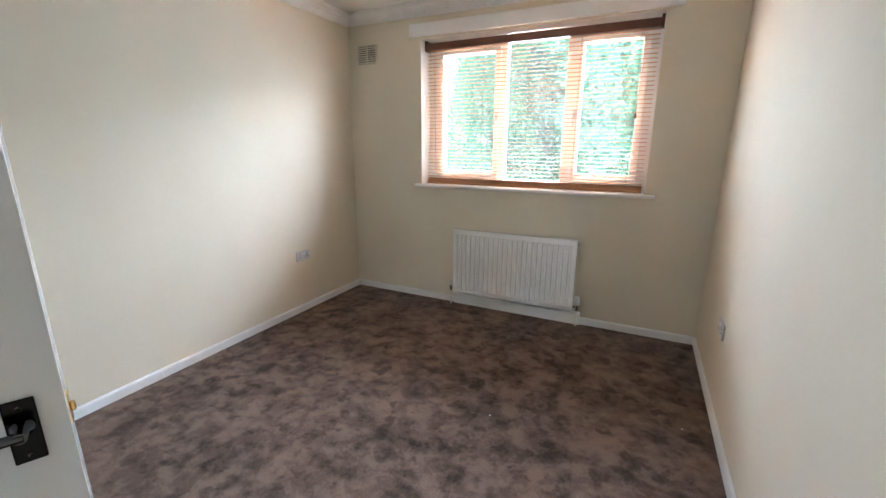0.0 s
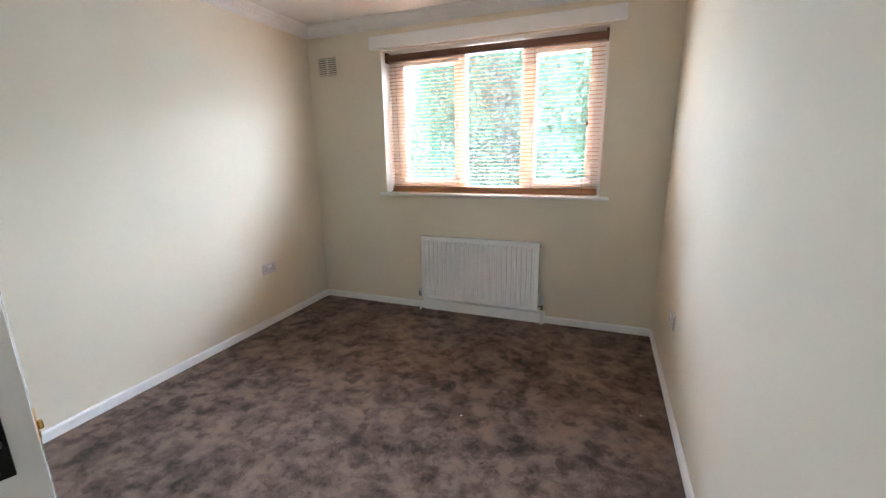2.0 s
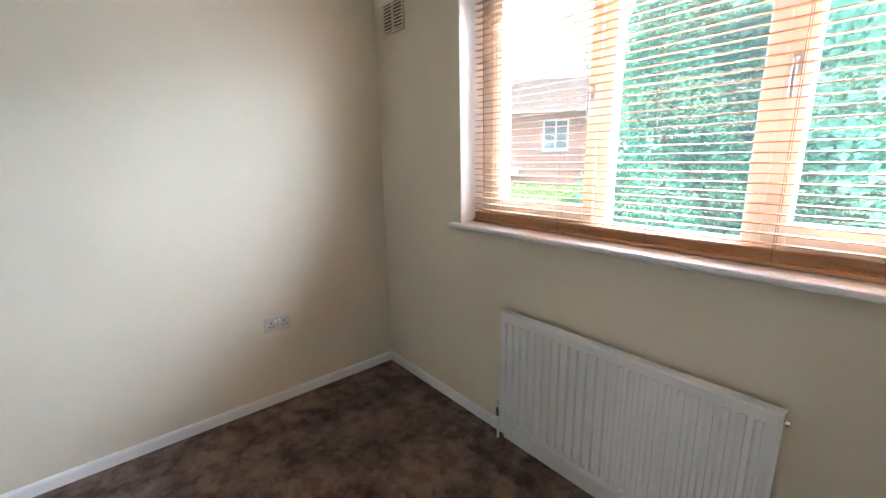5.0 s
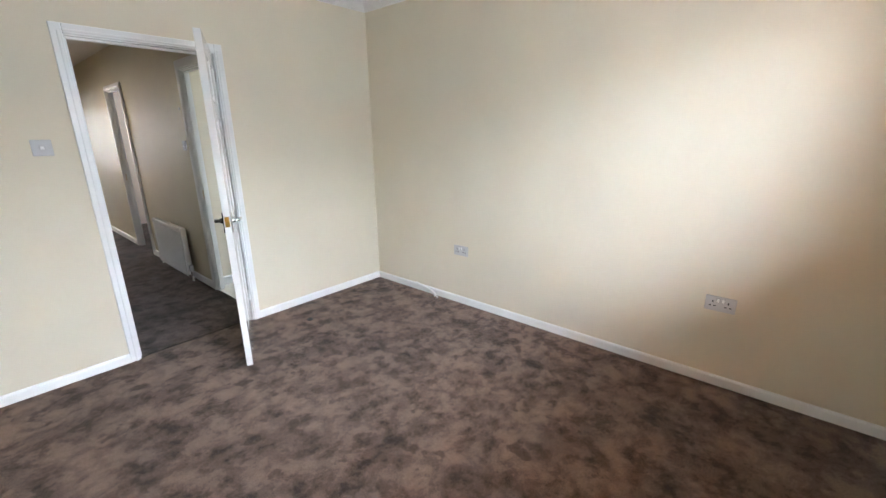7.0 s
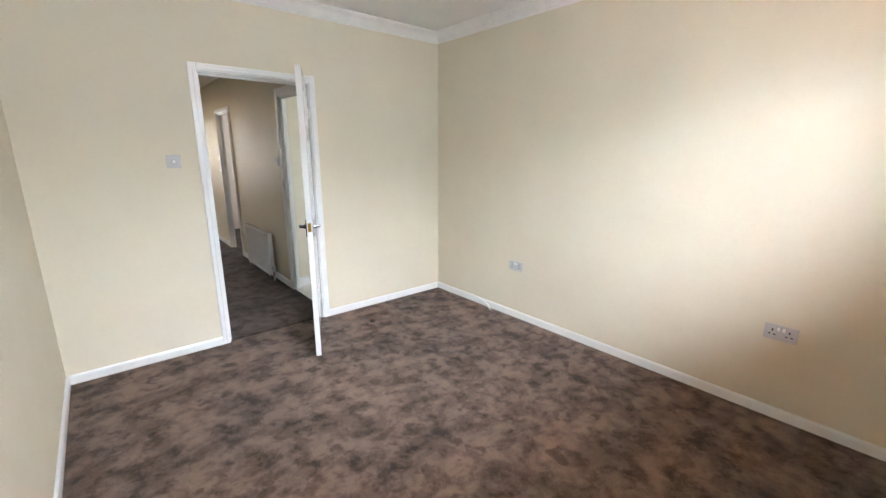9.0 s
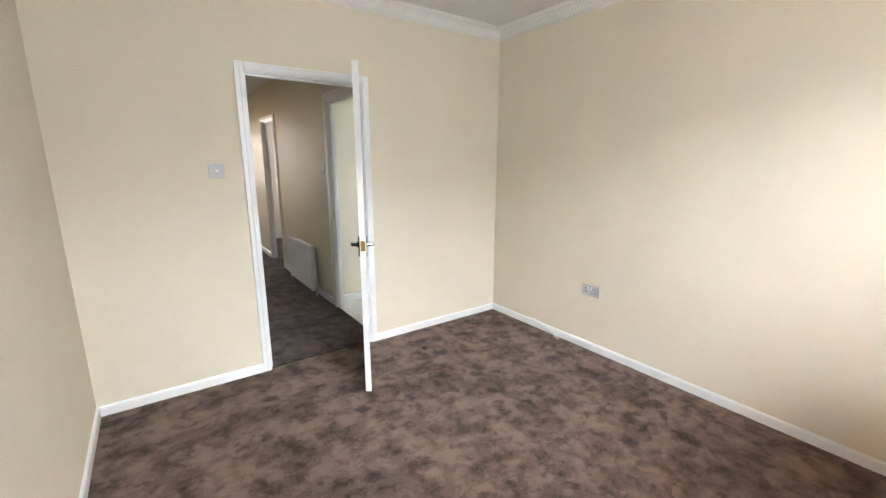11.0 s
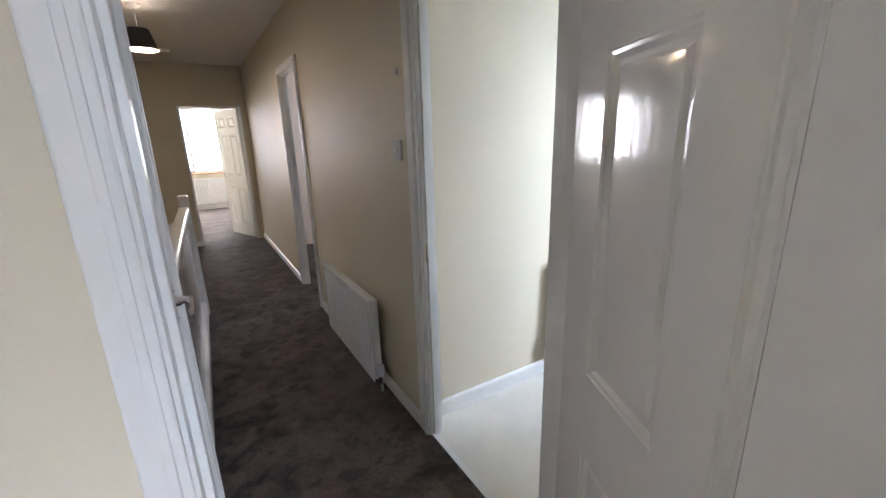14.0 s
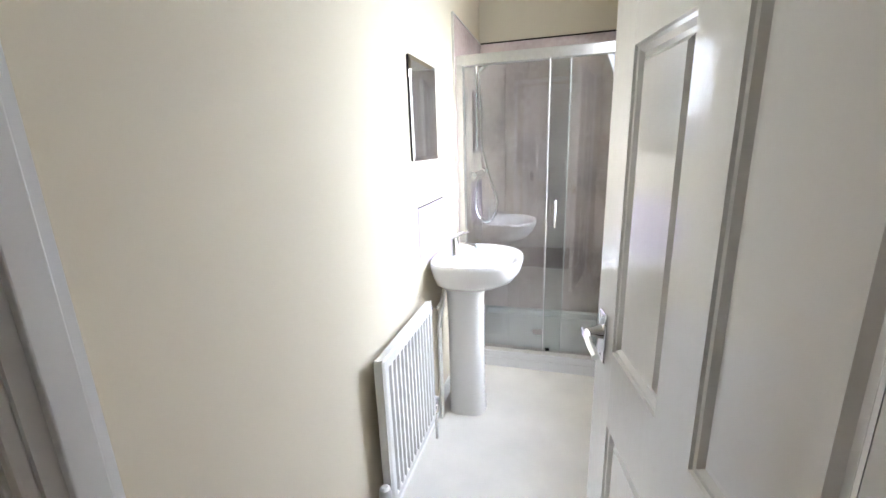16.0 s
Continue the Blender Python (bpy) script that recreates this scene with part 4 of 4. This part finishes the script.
part("sill", boxes(((0.94, SOUTH - 0.05, 0.775), (3.06, SOUTH + 0.05, 0.80)), bev=0.006), BLIND, wf, "brown wooden sill")

# ---- bathroom ----
EN = -0.90
for nm, a, b in (("shower_panel_back", (BW, BS + 0.008, 0.10), (BW + 0.008, -0.102, 2.04)), ("shower_panel_side", (BW + 0.001, BS, 0.10), (-0.845, BS + 0.008, 2.04))):
    pn = structure(nm, boxes((a, b), bev=0.001), PANEL, "mauve grey marbled shower wall panel", "wall panel")
    if nm.endswith("back"):
        part("panel_trim", boxes(((BW, BS, 2.04), (BW + 0.012, -0.102, 2.048))), DARKENED_METAL, pn)
    else:
        part("panel_trim", boxes(((BW, BS, 2.04), (-0.843, BS + 0.012, 2.046))), FRAME_SILVER, pn)
        part("panel_trim", boxes(((-0.845, BS, 0.0), (-0.838, BS + 0.012, 2.04))), FRAME_SILVER, pn)
tray = thing("shower_tray", ((BW + EN) / 2, -0.56, 0.0), "white acrylic shower tray with a raised rim", "shower tray")
bm = bmesh.new()
x0, x1, y0, y1 = BW + 0.009, EN + 0.03, BS + 0.009, -0.104
box(bm, (x0, y0, 0), (x1, y1, 0.060))
for a, b in (((x0, y0, 0.060), (x1, y0 + 0.05, 0.105)), ((x0, y1 - 0.05, 0.060), (x1, y1, 0.105)), ((x0, y0 + 0.05, 0.060), (x0 + 0.05, y1 - 0.05, 0.105)), ((x1 - 0.06, y0 + 0.05, 0.060), (x1, y1 - 0.05, 0.105))):
    box(bm, a, b, 0.006)
part("tray_body", bm, ACRYLIC, tray)
bm = bmesh.new()
lathe(bm, (-1.28, -0.56, 0.060), [(0.045, 0.0), (0.045, 0.004), (0.02, 0.006), (0.0, 0.006)], 24)
part("waste_cover", bm, CHROME, tray, "chrome waste cover", True)

enc = thing("shower_enclosure", (EN, -0.56, 0.105), "silver framed sliding glass shower enclosure", "shower enclosure")
part("side_post", boxes(((EN - 0.022, BS + 0.009, 0.105), (EN + 0.022, BS + 0.045, 1.835)), bev=0.003), FRAME_SILVER, enc)
part("side_post", boxes(((EN - 0.022, -0.140, 0.105), (EN + 0.022, -0.104, 1.835)), bev=0.003), FRAME_SILVER, enc)
part("top_rail", boxes(((EN - 0.026, BS + 0.009, 1.785), (EN + 0.026, -0.104, 1.838)), bev=0.004), FRAME_SILVER, enc)
part("bottom_rail", boxes(((EN - 0.024, BS + 0.045, 0.105), (EN + 0.024, -0.14, 0.128)), bev=0.003), FRAME_SILVER, enc)
g1 = part("glass_panel", boxes(((EN - 0.014, BS + 0.04, 0.125), (EN - 0.009, -0.41, 1.79))), SHOWER_GLASS, enc)
g2 = part("glass_door", boxes(((EN + 0.006, -0.515, 0.132), (EN + 0.011, -0.12, 1.788))), SHOWER_GLASS, enc)
for g in (g1, g2):
    g.visible_shadow = False
part("glass_edge", boxes(((EN + 0.005, -0.518, 0.132), (EN + 0.012, -0.513, 1.788))), ACRYLIC, enc)
part("glass_edge", boxes(((EN - 0.015, -0.413, 0.125), (EN - 0.008, -0.408, 1.79))), ACRYLIC, enc)
bm = bmesh.new()
tube(bm, [(EN + 0.011, -0.468, 1.05), (EN + 0.034, -0.468, 1.05), (EN + 0.036, -0.468, 1.04), (EN + 0.036, -0.468, 0.92), (EN + 0.034, -0.468, 0.91), (EN + 0.011, -0.468, 0.91)], 0.0065, 10)
part("door_handle", bm, CHROME, g2, "chrome bar handle", True)
part("roller", boxes(((EN + 0.004, -0.50, 0.128), (EN + 0.018, -0.475, 0.146)), bev=0.003), RUBBER, g2)

SX, SY = -1.262, BS + 0.008
shw = thing("shower_set", (SX, SY, 0.84), "chrome bar shower with riser rail, hose and handset", "shower")
bm = bmesh.new()
tube(bm, [(SX, SY + 0.035, 1.33), (SX, SY + 0.035, 1.88)], 0.0125, 12)
for z in (1.36, 1.85):
    tube(bm, [(SX, SY, z), (SX, SY + 0.035, z)], 0.012, 12)
part("riser_rail", bm, CHROME, shw, smooth=True)
bm = bmesh.new()
tube(bm, [(SX - 0.14, SY + 0.045, 1.18), (SX + 0.14, SY + 0.045, 1.18)], 0.020, 16)
for u in (-0.075, 0.075):
    tube(bm, [(SX + u, SY, 1.18), (SX + u, SY + 0.045, 1.18)], 0.022, 14)
vv = part("bar_valve", bm, CHROME, shw, smooth=True)
for u, l in ((-0.175, 0.04), (0.14, 0.04)):
    bm = bmesh.new()
    tube(bm, [(SX + u, SY + 0.045, 1.18), (SX + u + l, SY + 0.045, 1.18)], 0.024, 16)
    part("valve_knob", bm, CHROME, vv, smooth=True)
bm = bmesh.new()
tube(bm, [(SX, SY + 0.05, 1.80), (SX - 0.05, SY + 0.10, 1.86), (SX - 0.10, SY + 0.15, 1.90)], 0.012, 12)
lathe(bm, (SX - 0.12, SY + 0.17, 1.885), [(0.02, 0.03), (0.05, 0.012), (0.052, 0.0), (0.0, -0.003)], 20)
part("handset", bm, CHROME, shw, smooth=True)
bm = bmesh.new()
hang = [(0.06, 1.86), (0.06, 1.80), (0.065, 1.60), (0.075, 1.35), (0.125, 1.15), (0.17, 1.00), (0.15, 0.89), (0.09, 0.86), (0.035, 0.92), (0.03, 1.05), (0.045, 1.16), (0.045, 1.18)]
hose = []
for k in range(1, len(hang) - 2):
    for i in range(5):
        u = i / 5
        w4 = (-0.5 * u + u * u - 0.5 * u ** 3, 1 - 2.5 * u * u + 1.5 * u ** 3, 0.5 * u + 2 * u * u - 1.5 * u ** 3, -0.5 * u * u + 0.5 * u ** 3)
        hose.append((SX + 0.02, SY + sum(c * q[0] for c, q in zip(w4, hang[k - 1:k + 3])), sum(c * q[1] for c, q in zip(w4, hang[k - 1:k + 3]))))
tube(bm, hose, 0.0095, 8)
part("hose", bm, CHROME, shw, smooth=True)

basin = thing("washbasin", (-0.425, BS, 0.0), "white ceramic pedestal washbasin with a rounded bowl", "washbasin")
BCX, BH, BPROJ, BHALF = -0.425, 0.845, 0.425, 0.232


def basin_ring(scale, z, push=0.0, n=40):
    """Outline of the basin: straight at the wall, round in front."""
    ring = []
    for k in range(n):
        t = math.tau * k / n
        cx, cy = math.cos(t), math.sin(t)
        x = BHALF * math.copysign(abs(cx) ** 0.8, cx) * scale
        y = 0.195 + (BPROJ - 0.195) * cy if cy > 0 else 0.195 + 0.195 * math.copysign(abs(cy) ** 0.35, cy)
        y = 0.195 + (y - 0.195) * scale + push
        ring.append((BCX + x, BS + max(y, 0.002), z))
    return ring


bm = bmesh.new()
layers = [basin_ring(0.42, 0.700, -0.04), basin_ring(0.62, 0.708, -0.025), basin_ring(0.86, 0.745, -0.008), basin_ring(0.965, 0.790), basin_ring(1.0, 0.828),
          basin_ring(1.0, 0.842), basin_ring(0.985, 0.849), basin_ring(0.93, 0.848, 0.004)]
bowl = []
for sc, z in ((0.84, 0.838), (0.78, 0.815), (0.66, 0.770), (0.42, 0.735), (0.12, 0.726)):
    bowl.append([(BCX + (x - BCX), BS + 0.245 + (y - BS - 0.215) * 0.86, z) for x, y, _ in basin_ring(sc, z)])
rings = [[bm.verts.new(p) for p in r] for r in layers + bowl]
for a, b in zip(rings, rings[1:]):
    for k in range(40):
        bm.faces.new((a[k], a[(k + 1) % 40], b[(k + 1) % 40], b[k]))
bm.faces.new(rings[0][::-1])
bm.faces.new(rings[-1])
part("bowl", bm, CERAMIC, basin, smooth=True)
bm = bmesh.new()
rings = []
for z, w, d in ((0.0, 0.082, 0.098), (0.02, 0.080, 0.096), (0.10, 0.077, 0.092), (0.45, 0.075, 0.090), (0.64, 0.078, 0.092), (0.715, 0.090, 0.105)):
    ring = []
    for k in range(24):
        t = math.tau * k / 24
        ring.append(bm.verts.new((BCX + w * math.copysign(abs(math.cos(t)) ** 0.7, math.cos(t)), BS + 0.145 + d * math.copysign(abs(math.sin(t)) ** 0.7, math.sin(t)), z)))
    rings.append(ring)
for a, b in zip(rings, rings[1:]):
    for k in range(24):
        bm.faces.new((a[k], a[(k + 1) % 24], b[(k + 1) % 24], b[k]))
bm.faces.new(rings[0][::-1])
bm.faces.new(rings[-1])
part("pedestal", bm, CERAMIC, basin, smooth=True)
bm = bmesh.new()
lathe(bm, (BCX, BS + 0.088, 0.845), [(0.026, 0.0), (0.025, 0.01), (0.021, 0.03), (0.021, 0.075), (0.018, 0.085), (0.0, 0.088)], 20)
tube(bm, [(BCX, BS + 0.09, 0.885), (BCX, BS + 0.14, 0.900), (BCX, BS + 0.19, 0.893), (BCX, BS + 0.205, 0.880)], 0.0125, 12)
tube(bm, [(BCX, BS + 0.085, 0.928), (BCX, BS + 0.12, 0.950), (BCX, BS + 0.165, 0.966)], 0.008, 10)
part("mixer_tap", bm, CHROME, basin, "chrome mixer tap", True)
bm = bmesh.new()
lathe(bm, (BCX, BS + 0.250, 0.7265), [(0.022, 0.0), (0.022, 0.003), (0.0, 0.005)], 16)
part("waste", bm, CHROME, basin, smooth=True)
bm = bmesh.new()
lathe(bm, (BCX, BS + 0.118, 0.800), [(0.010, 0.0), (0.010, 0.004), (0.0, 0.004)], 12, "y")
part("overflow", bm, CHROME, basin)
bm = bmesh.new()
for u in (0.105, 0.130):
    tube(bm, [(BCX + u, BS + 0.035, 0.0), (BCX + u, BS + 0.035, 0.52), (BCX + u - 0.03, BS + 0.06, 0.70)], 0.0075, 10)
part("supply_pipe", bm, COPPER_WHITE, basin, "white painted supply pipes", True)
bm = bmesh.new()
tube(bm, [(BCX + 0.105, BS + 0.037, 0.50), (BCX + 0.105, BS + 0.037, 0.60), (BCX + 0.085, BS + 0.05, 0.66)], 0.010, 10)
tube(bm, [(BCX + 0.085, BS + 0.037, 0.62), (BCX + 0.150, BS + 0.037, 0.62)], 0.007, 10)
part("service_valve", bm, STEEL, basin, "metal service valve", True)
spl = thing("splashback", (-0.365, BS, 0.85), "lilac acrylic splashback sheet above the basin", "splashback")
part("sheet", boxes(((-0.556, BS, 0.846), (-0.172, BS + 0.004, 1.112)), bev=0.001), SPLASH, spl)
part("sheet_edge", boxes(((-0.556, BS, 1.112), (-0.172, BS + 0.006, 1.116))), DARKENED_METAL, spl)
mir = thing("wall_mirror", (-0.30, BS, 1.31), "plain rectangular mirror hung above the washbasin", "mirror")
bm = bmesh.new()
box(bm, (-0.478, BS, 1.312), (-0.128, BS + 0.008, 1.712))
part("backing", bm, DARK, mir)
bm = bmesh.new()
raised_panel(bm, -0.480, -0.126, 1.310, 1.714, BS + 0.013, 1, ((0.0, 0.004), (0.018, 0.0)))
part("glass", bm, MIRROR, mir)
bm = boxes(((-0.480, BS + 0.008, 1.310), (-0.126, BS + 0.0085, 1.714)))
part("glass_edge", bm, DARKENED_METAL, mir)

# ---- outside ----
HAZE = lit_mat("pale overcast sky", (0.90, 0.95, 1.0), 1.1)
bm = bmesh.new()
low = [bm.verts.new((190 * math.sin(a), 190 * math.cos(a), -3.0)) for a in (radians(-100 + 10 * i) for i in range(21))]
high = [bm.verts.new((v.co.x, v.co.y, 75.0)) for v in low]
for i in range(20):
    bm.faces.new((low[i], low[i + 1], high[i + 1], high[i]))
structure("backdrop", bm, HAZE, "pale hazy sky low over the horizon", "sky")
structure("ground", boxes(((-400, -400, -2.9), (400, 400, -2.7))), GRASS, "grass lawn reaching into the distance", "ground")


def leaf_cloud(count, pick, size, rng, long=1.5):
    """Many small leaf blades, each a bent quad pair, at the places that pick() gives with an outward direction."""
    vs, fs = [], []
    for _ in range(count):
        c, n = pick()
        s = size * rng.uniform(0.6, 1.4)
        d = Vector((rng.uniform(-1, 1), rng.uniform(-1, 1), rng.uniform(-0.8, 0.5)))
        d = (d + n * 0.6).normalized()
        side = d.cross(Vector((rng.uniform(-1, 1), rng.uniform(-1, 1), rng.uniform(0.2, 1)))).normalized() * s * 0.5
        tip = c + d * s * long
        mid = (c + tip) / 2 + Vector((0, 0, s * 0.15))
        i = len(vs)
        vs += [c, mid + side, tip, mid - side]
        fs += [(i, i + 1, i + 2), (i, i + 2, i + 3)]
    return vs, fs


def leaf_part(name, vs, fs, material, parent, label=""):
    me = bpy.data.meshes.new(name)
    shift = ORIGIN[parent.name]
    me.from_pydata([v - shift for v in vs], [], fs)
    me.materials.append(material)
    ob = new(name, me)
    ob.parent = parent
    return tagged(ob, label)


def broadleaf(x, y, h, r, seed, leaves=38000):
    rng = random.Random(seed)
    root = thing("tree", (x, y, -2.7), "leafy green broadleaf tree beyond the window", "tree", "garden trees")
    bm = bmesh.new()
    z0 = -2.7
    tube(bm, [(x, y, z0), (x + 0.05, y, z0 + h * 0.3), (x - 0.06, y + 0.05, z0 + h * 0.6), (x, y, z0 + h * 0.92)], 0.17, 10, 0.03)
    tips = []
    for i in range(26):
        a, u = rng.uniform(0, math.tau), rng.uniform(0.18, 0.9)
        reach = r * (0.55 + 0.5 * math.sin(u * 3.0)) * rng.uniform(0.7, 1.1)
        s = Vector((x, y, z0 + h * u))
        t = s + Vector((math.cos(a) * reach, math.sin(a) * reach, h * rng.uniform(0.02, 0.16)))
        tube(bm, [s, (s + t) / 2 + Vector((0, 0, 0.1)), t], 0.045, 6, 0.012)
        for k in range(7):
            tips.append((s.lerp(t, rng.uniform(0.35, 1.1)) + Vector((rng.gauss(0, 0.3), rng.gauss(0, 0.3), rng.gauss(0, 0.3))), rng.uniform(0.28, 0.62)))
    part("trunk", bm, BARK, root, "brown tree trunk and limbs", True)

    def pick():
        c, rad = rng.choice(tips)
        n = Vector((rng.gauss(0, 1), rng.gauss(0, 1), rng.gauss(0, 1))).normalized()
        return c + n * rad * rng.uniform(0.4, 1.0), n
    vs, fs = leaf_cloud(leaves, pick, 0.12, rng)
    leaf_part("crown", vs, fs, LEAF, root, "green leafy crown")


def conifer(x, y, h, r, seed, leaves=9000):
    rng = random.Random(seed)
    root = thing("conifer_tree", (x, y, -2.7), "dense dark green conifer beyond the window", "tree", "garden trees")
    bm = bmesh.new()
    tube(bm, [(x, y, -2.7), (x, y, -2.7 + h * 0.5), (x, y, -2.7 + h * 0.97)], 0.16, 10, 0.02)
    part("trunk", bm, BARK, root, "brown conifer trunk", True)

    def pick():
        u = rng.random() ** 0.8
        a = rng.uniform(0, math.tau)
        rr = r * (1 - u) ** 0.7 * (0.75 + 0.25 * math.sin(a * 5 + u * 17)) * rng.uniform(0.7, 1.05)
        n = Vector((math.cos(a), math.sin(a), -0.1))
        return Vector((x, y, -2.7 + 0.15 + h * u)) + n * rr, n
    vs, fs = leaf_cloud(leaves, pick, 0.048, rng, 2.0)
    leaf_part("crown", vs, fs, CONIFER, root, "dark green needled crown")


conifer(-0.9, 10.2, 8.0, 2.1, 3, 60000)
conifer(1.6, 11.6, 7.8, 2.0, 4, 60000)
broadleaf(3.4, 10.4, 6.9, 2.1, 5)
broadleaf(0.6, 13.2, 7.8, 2.4, 6)
broadleaf(5.8, 12.0, 7.2, 2.2, 7)
broadleaf(-2.0, 14.5, 7.6, 2.0, 8, 12000)
broadleaf(-12.5, 23.0, 6.5, 2.4, 9, 5000)
broadleaf(2.4, 15.5, 8.6, 2.8, 11)
broadleaf(-0.8, 17.0, 8.8, 2.6, 12)
broadleaf(6.0, 16.0, 8.6, 2.8, 13)
for k, (tx, ty) in enumerate(((0.8, 20.5), (3.9, 20.0), (7.4, 19.5))):
    broadleaf(tx, ty, 10.0, 3.4, 30 + k, 18000)

hd = thing("hedge", (-6.5, 10.0, -2.7), "clipped light green garden hedge", "hedge")
rng = random.Random(21)


def hedge_pick():
    u = rng.uniform(-13.0, -2.4)
    side = rng.random()
    if side < 0.55:
        return Vector((u, 9.2 + rng.uniform(-0.05, 0.05), rng.uniform(-2.65, 0.6))), Vector((0, -1, 0.2))
    return Vector((u, rng.uniform(9.2, 10.2), 0.6 + rng.uniform(-0.08, 0.10))), Vector((0, 0, 1))


part("hedge_core", boxes(((-13.0, 9.28, -2.7), (-2.5, 10.15, 0.54)), bev=0.05), HEDGE_LEAF, hd)
vs, fs = leaf_cloud(16000, hedge_pick, 0.06, rng)
leaf_part("hedge_leaves", vs, fs, HEDGE_LEAF, hd)


def brick_house(x, y, turn, w, d, eaves, ridge, seed):
    """A two-storey brick house: courses of brick, windows, pitched roof and chimney."""
    root = thing("house", (x, y, -2.7), "two-storey red brick house with a tiled roof and chimney", "house", turn=turn)
    ORIGIN[root.name] = Vector((0, 0, 0))
    part("wall", boxes(((-w / 2, 0, 0), (w / 2, d, eaves))), MORTAR, root)
    vs, fs = [], []
    opens = [(-2.35, 4.30, 0.9, 1.45), (-0.23, 4.30, 0.9, 1.45), (w * 0.26, 4.30, 1.2, 1.45), (-w * 0.36, 0.8, 1.4, 1.3), (w * 0.2, 0.8, 1.8, 1.3)]
    course = 0
    z = 0.02
    while z < eaves - 0.07:
        u = -w / 2 + (0.0 if course % 2 else -0.11)
        while u < w / 2:
            a, b = max(u, -w / 2), min(u + 0.212, w / 2)
            if b - a > 0.03 and not any(o[0] - 0.02 < b and a < o[0] + o[2] + 0.02 and o[1] - 0.06 < z + 0.06 and z < o[1] + o[3] + 0.02 for o in opens):
                i = len(vs)
                for yy in (-0.012, 0.0):
                    vs += [Vector((a, yy, z)), Vector((b, yy, z)), Vector((b, yy, z + 0.065)), Vector((a, yy, z + 0.065))]
                fs += [(i, i + 1, i + 2, i + 3), (i + 3, i + 2, i + 6, i + 7), (i + 1, i + 5, i + 6, i + 2), (i, i + 3, i + 7, i + 4)]
            u += 0.225
        z += 0.075
        course += 1
    leaf_part("bricks", vs, fs, BRICK, root)["kind"] = "stuff"
    for u, z, ow, oh in opens:
        wd = part("window", boxes(((u, -0.03, z), (u + 0.06, 0.02, z + oh)), ((u + ow - 0.06, -0.03, z), (u + ow, 0.02, z + oh)), ((u + 0.06, -0.03, z), (u + ow - 0.06, 0.02, z + 0.06)),
                                   ((u + 0.06, -0.03, z + oh - 0.06), (u + ow - 0.06, 0.02, z + oh)), ((u + ow / 2 - 0.03, -0.03, z + 0.06), (u + ow / 2 + 0.03, 0.02, z + oh - 0.06))), UPVC, root)
        part("pane", boxes(((u + 0.05, -0.015, z + 0.05), (u + ow - 0.05, -0.008, z + oh - 0.05))), FAR_GLASS, wd)
        part("sill", boxes(((u - 0.06, -0.10, z - 0.07), (u + ow + 0.06, 0.0, z)), bev=0.01), RENDER_WALL, wd)
    part("porch_canopy", boxes(((-1.7, -0.75, 3.10), (1.3, -0.012, 3.50)), bev=0.03), UPVC, root, "white flat porch canopy")
    bm = bmesh.new()
    q = [bm.verts.new(p) for p in ((-w / 2 - 0.3, -0.35, eaves - 0.05), (w / 2 + 0.3, -0.35, eaves - 0.05), (w / 2 + 0.3, d / 2, ridge), (-w / 2 - 0.3, d / 2, ridge), (-w / 2 - 0.3, d + 0.35, eaves - 0.05), (w / 2 + 0.3, d + 0.35, eaves - 0.05))]
    for f in ((0, 1, 2, 3), (3, 2, 5, 4), (0, 3, 4), (1, 5, 2), (0, 4, 5, 1)):
        bm.faces.new([q[i] for i in f])
    roof = part("roof", bm, ROOF_TILE, root, "grey tiled roof")
    bm = bmesh.new()
    n = 22
    for i in range(n):
        u0 = i / n
        yy, zz = -0.35 + (d / 2 + 0.35) * u0, eaves - 0.05 + (ridge - eaves + 0.05) * u0
        box(bm, (-w / 2 - 0.3, yy, zz + 0.005), (w / 2 + 0.3, yy + (d / 2 + 0.35) / n + 0.02, zz + 0.045))
    part("tile_courses", bm, ROOF_TILE, roof)
    part("gutter", boxes(((-w / 2 - 0.3, -0.46, eaves - 0.12), (w / 2 + 0.3, -0.35, eaves - 0.03)), bev=0.02), UPVC, root, "white gutter")
    ch = part("chimney", boxes(((-w * 0.08, d / 2 - 0.35, ridge - 0.8), (-w * 0.08 + 0.8, d / 2 + 0.35, ridge + 1.2)), ((-w * 0.08 - 0.06, d / 2 - 0.41, ridge + 1.0), (-w * 0.08 + 0.86, d / 2 + 0.41, ridge + 1.12)), bev=0.01), BRICK, root, "red brick chimney stack")
    for k in (0.2, 0.6):
        bm = bmesh.new()
        lathe(bm, (-w * 0.08 + k, d / 2, ridge + 1.2), [(0.12, 0.0), (0.10, 0.3), (0.12, 0.36), (0.08, 0.36)], 14)
        part("chimney_pot", bm, BRICK, ch, smooth=True)
    return root


brick_house(-12.5, 18.0, 38.0, 9.5, 6.5, 6.2, 8.2, 3)
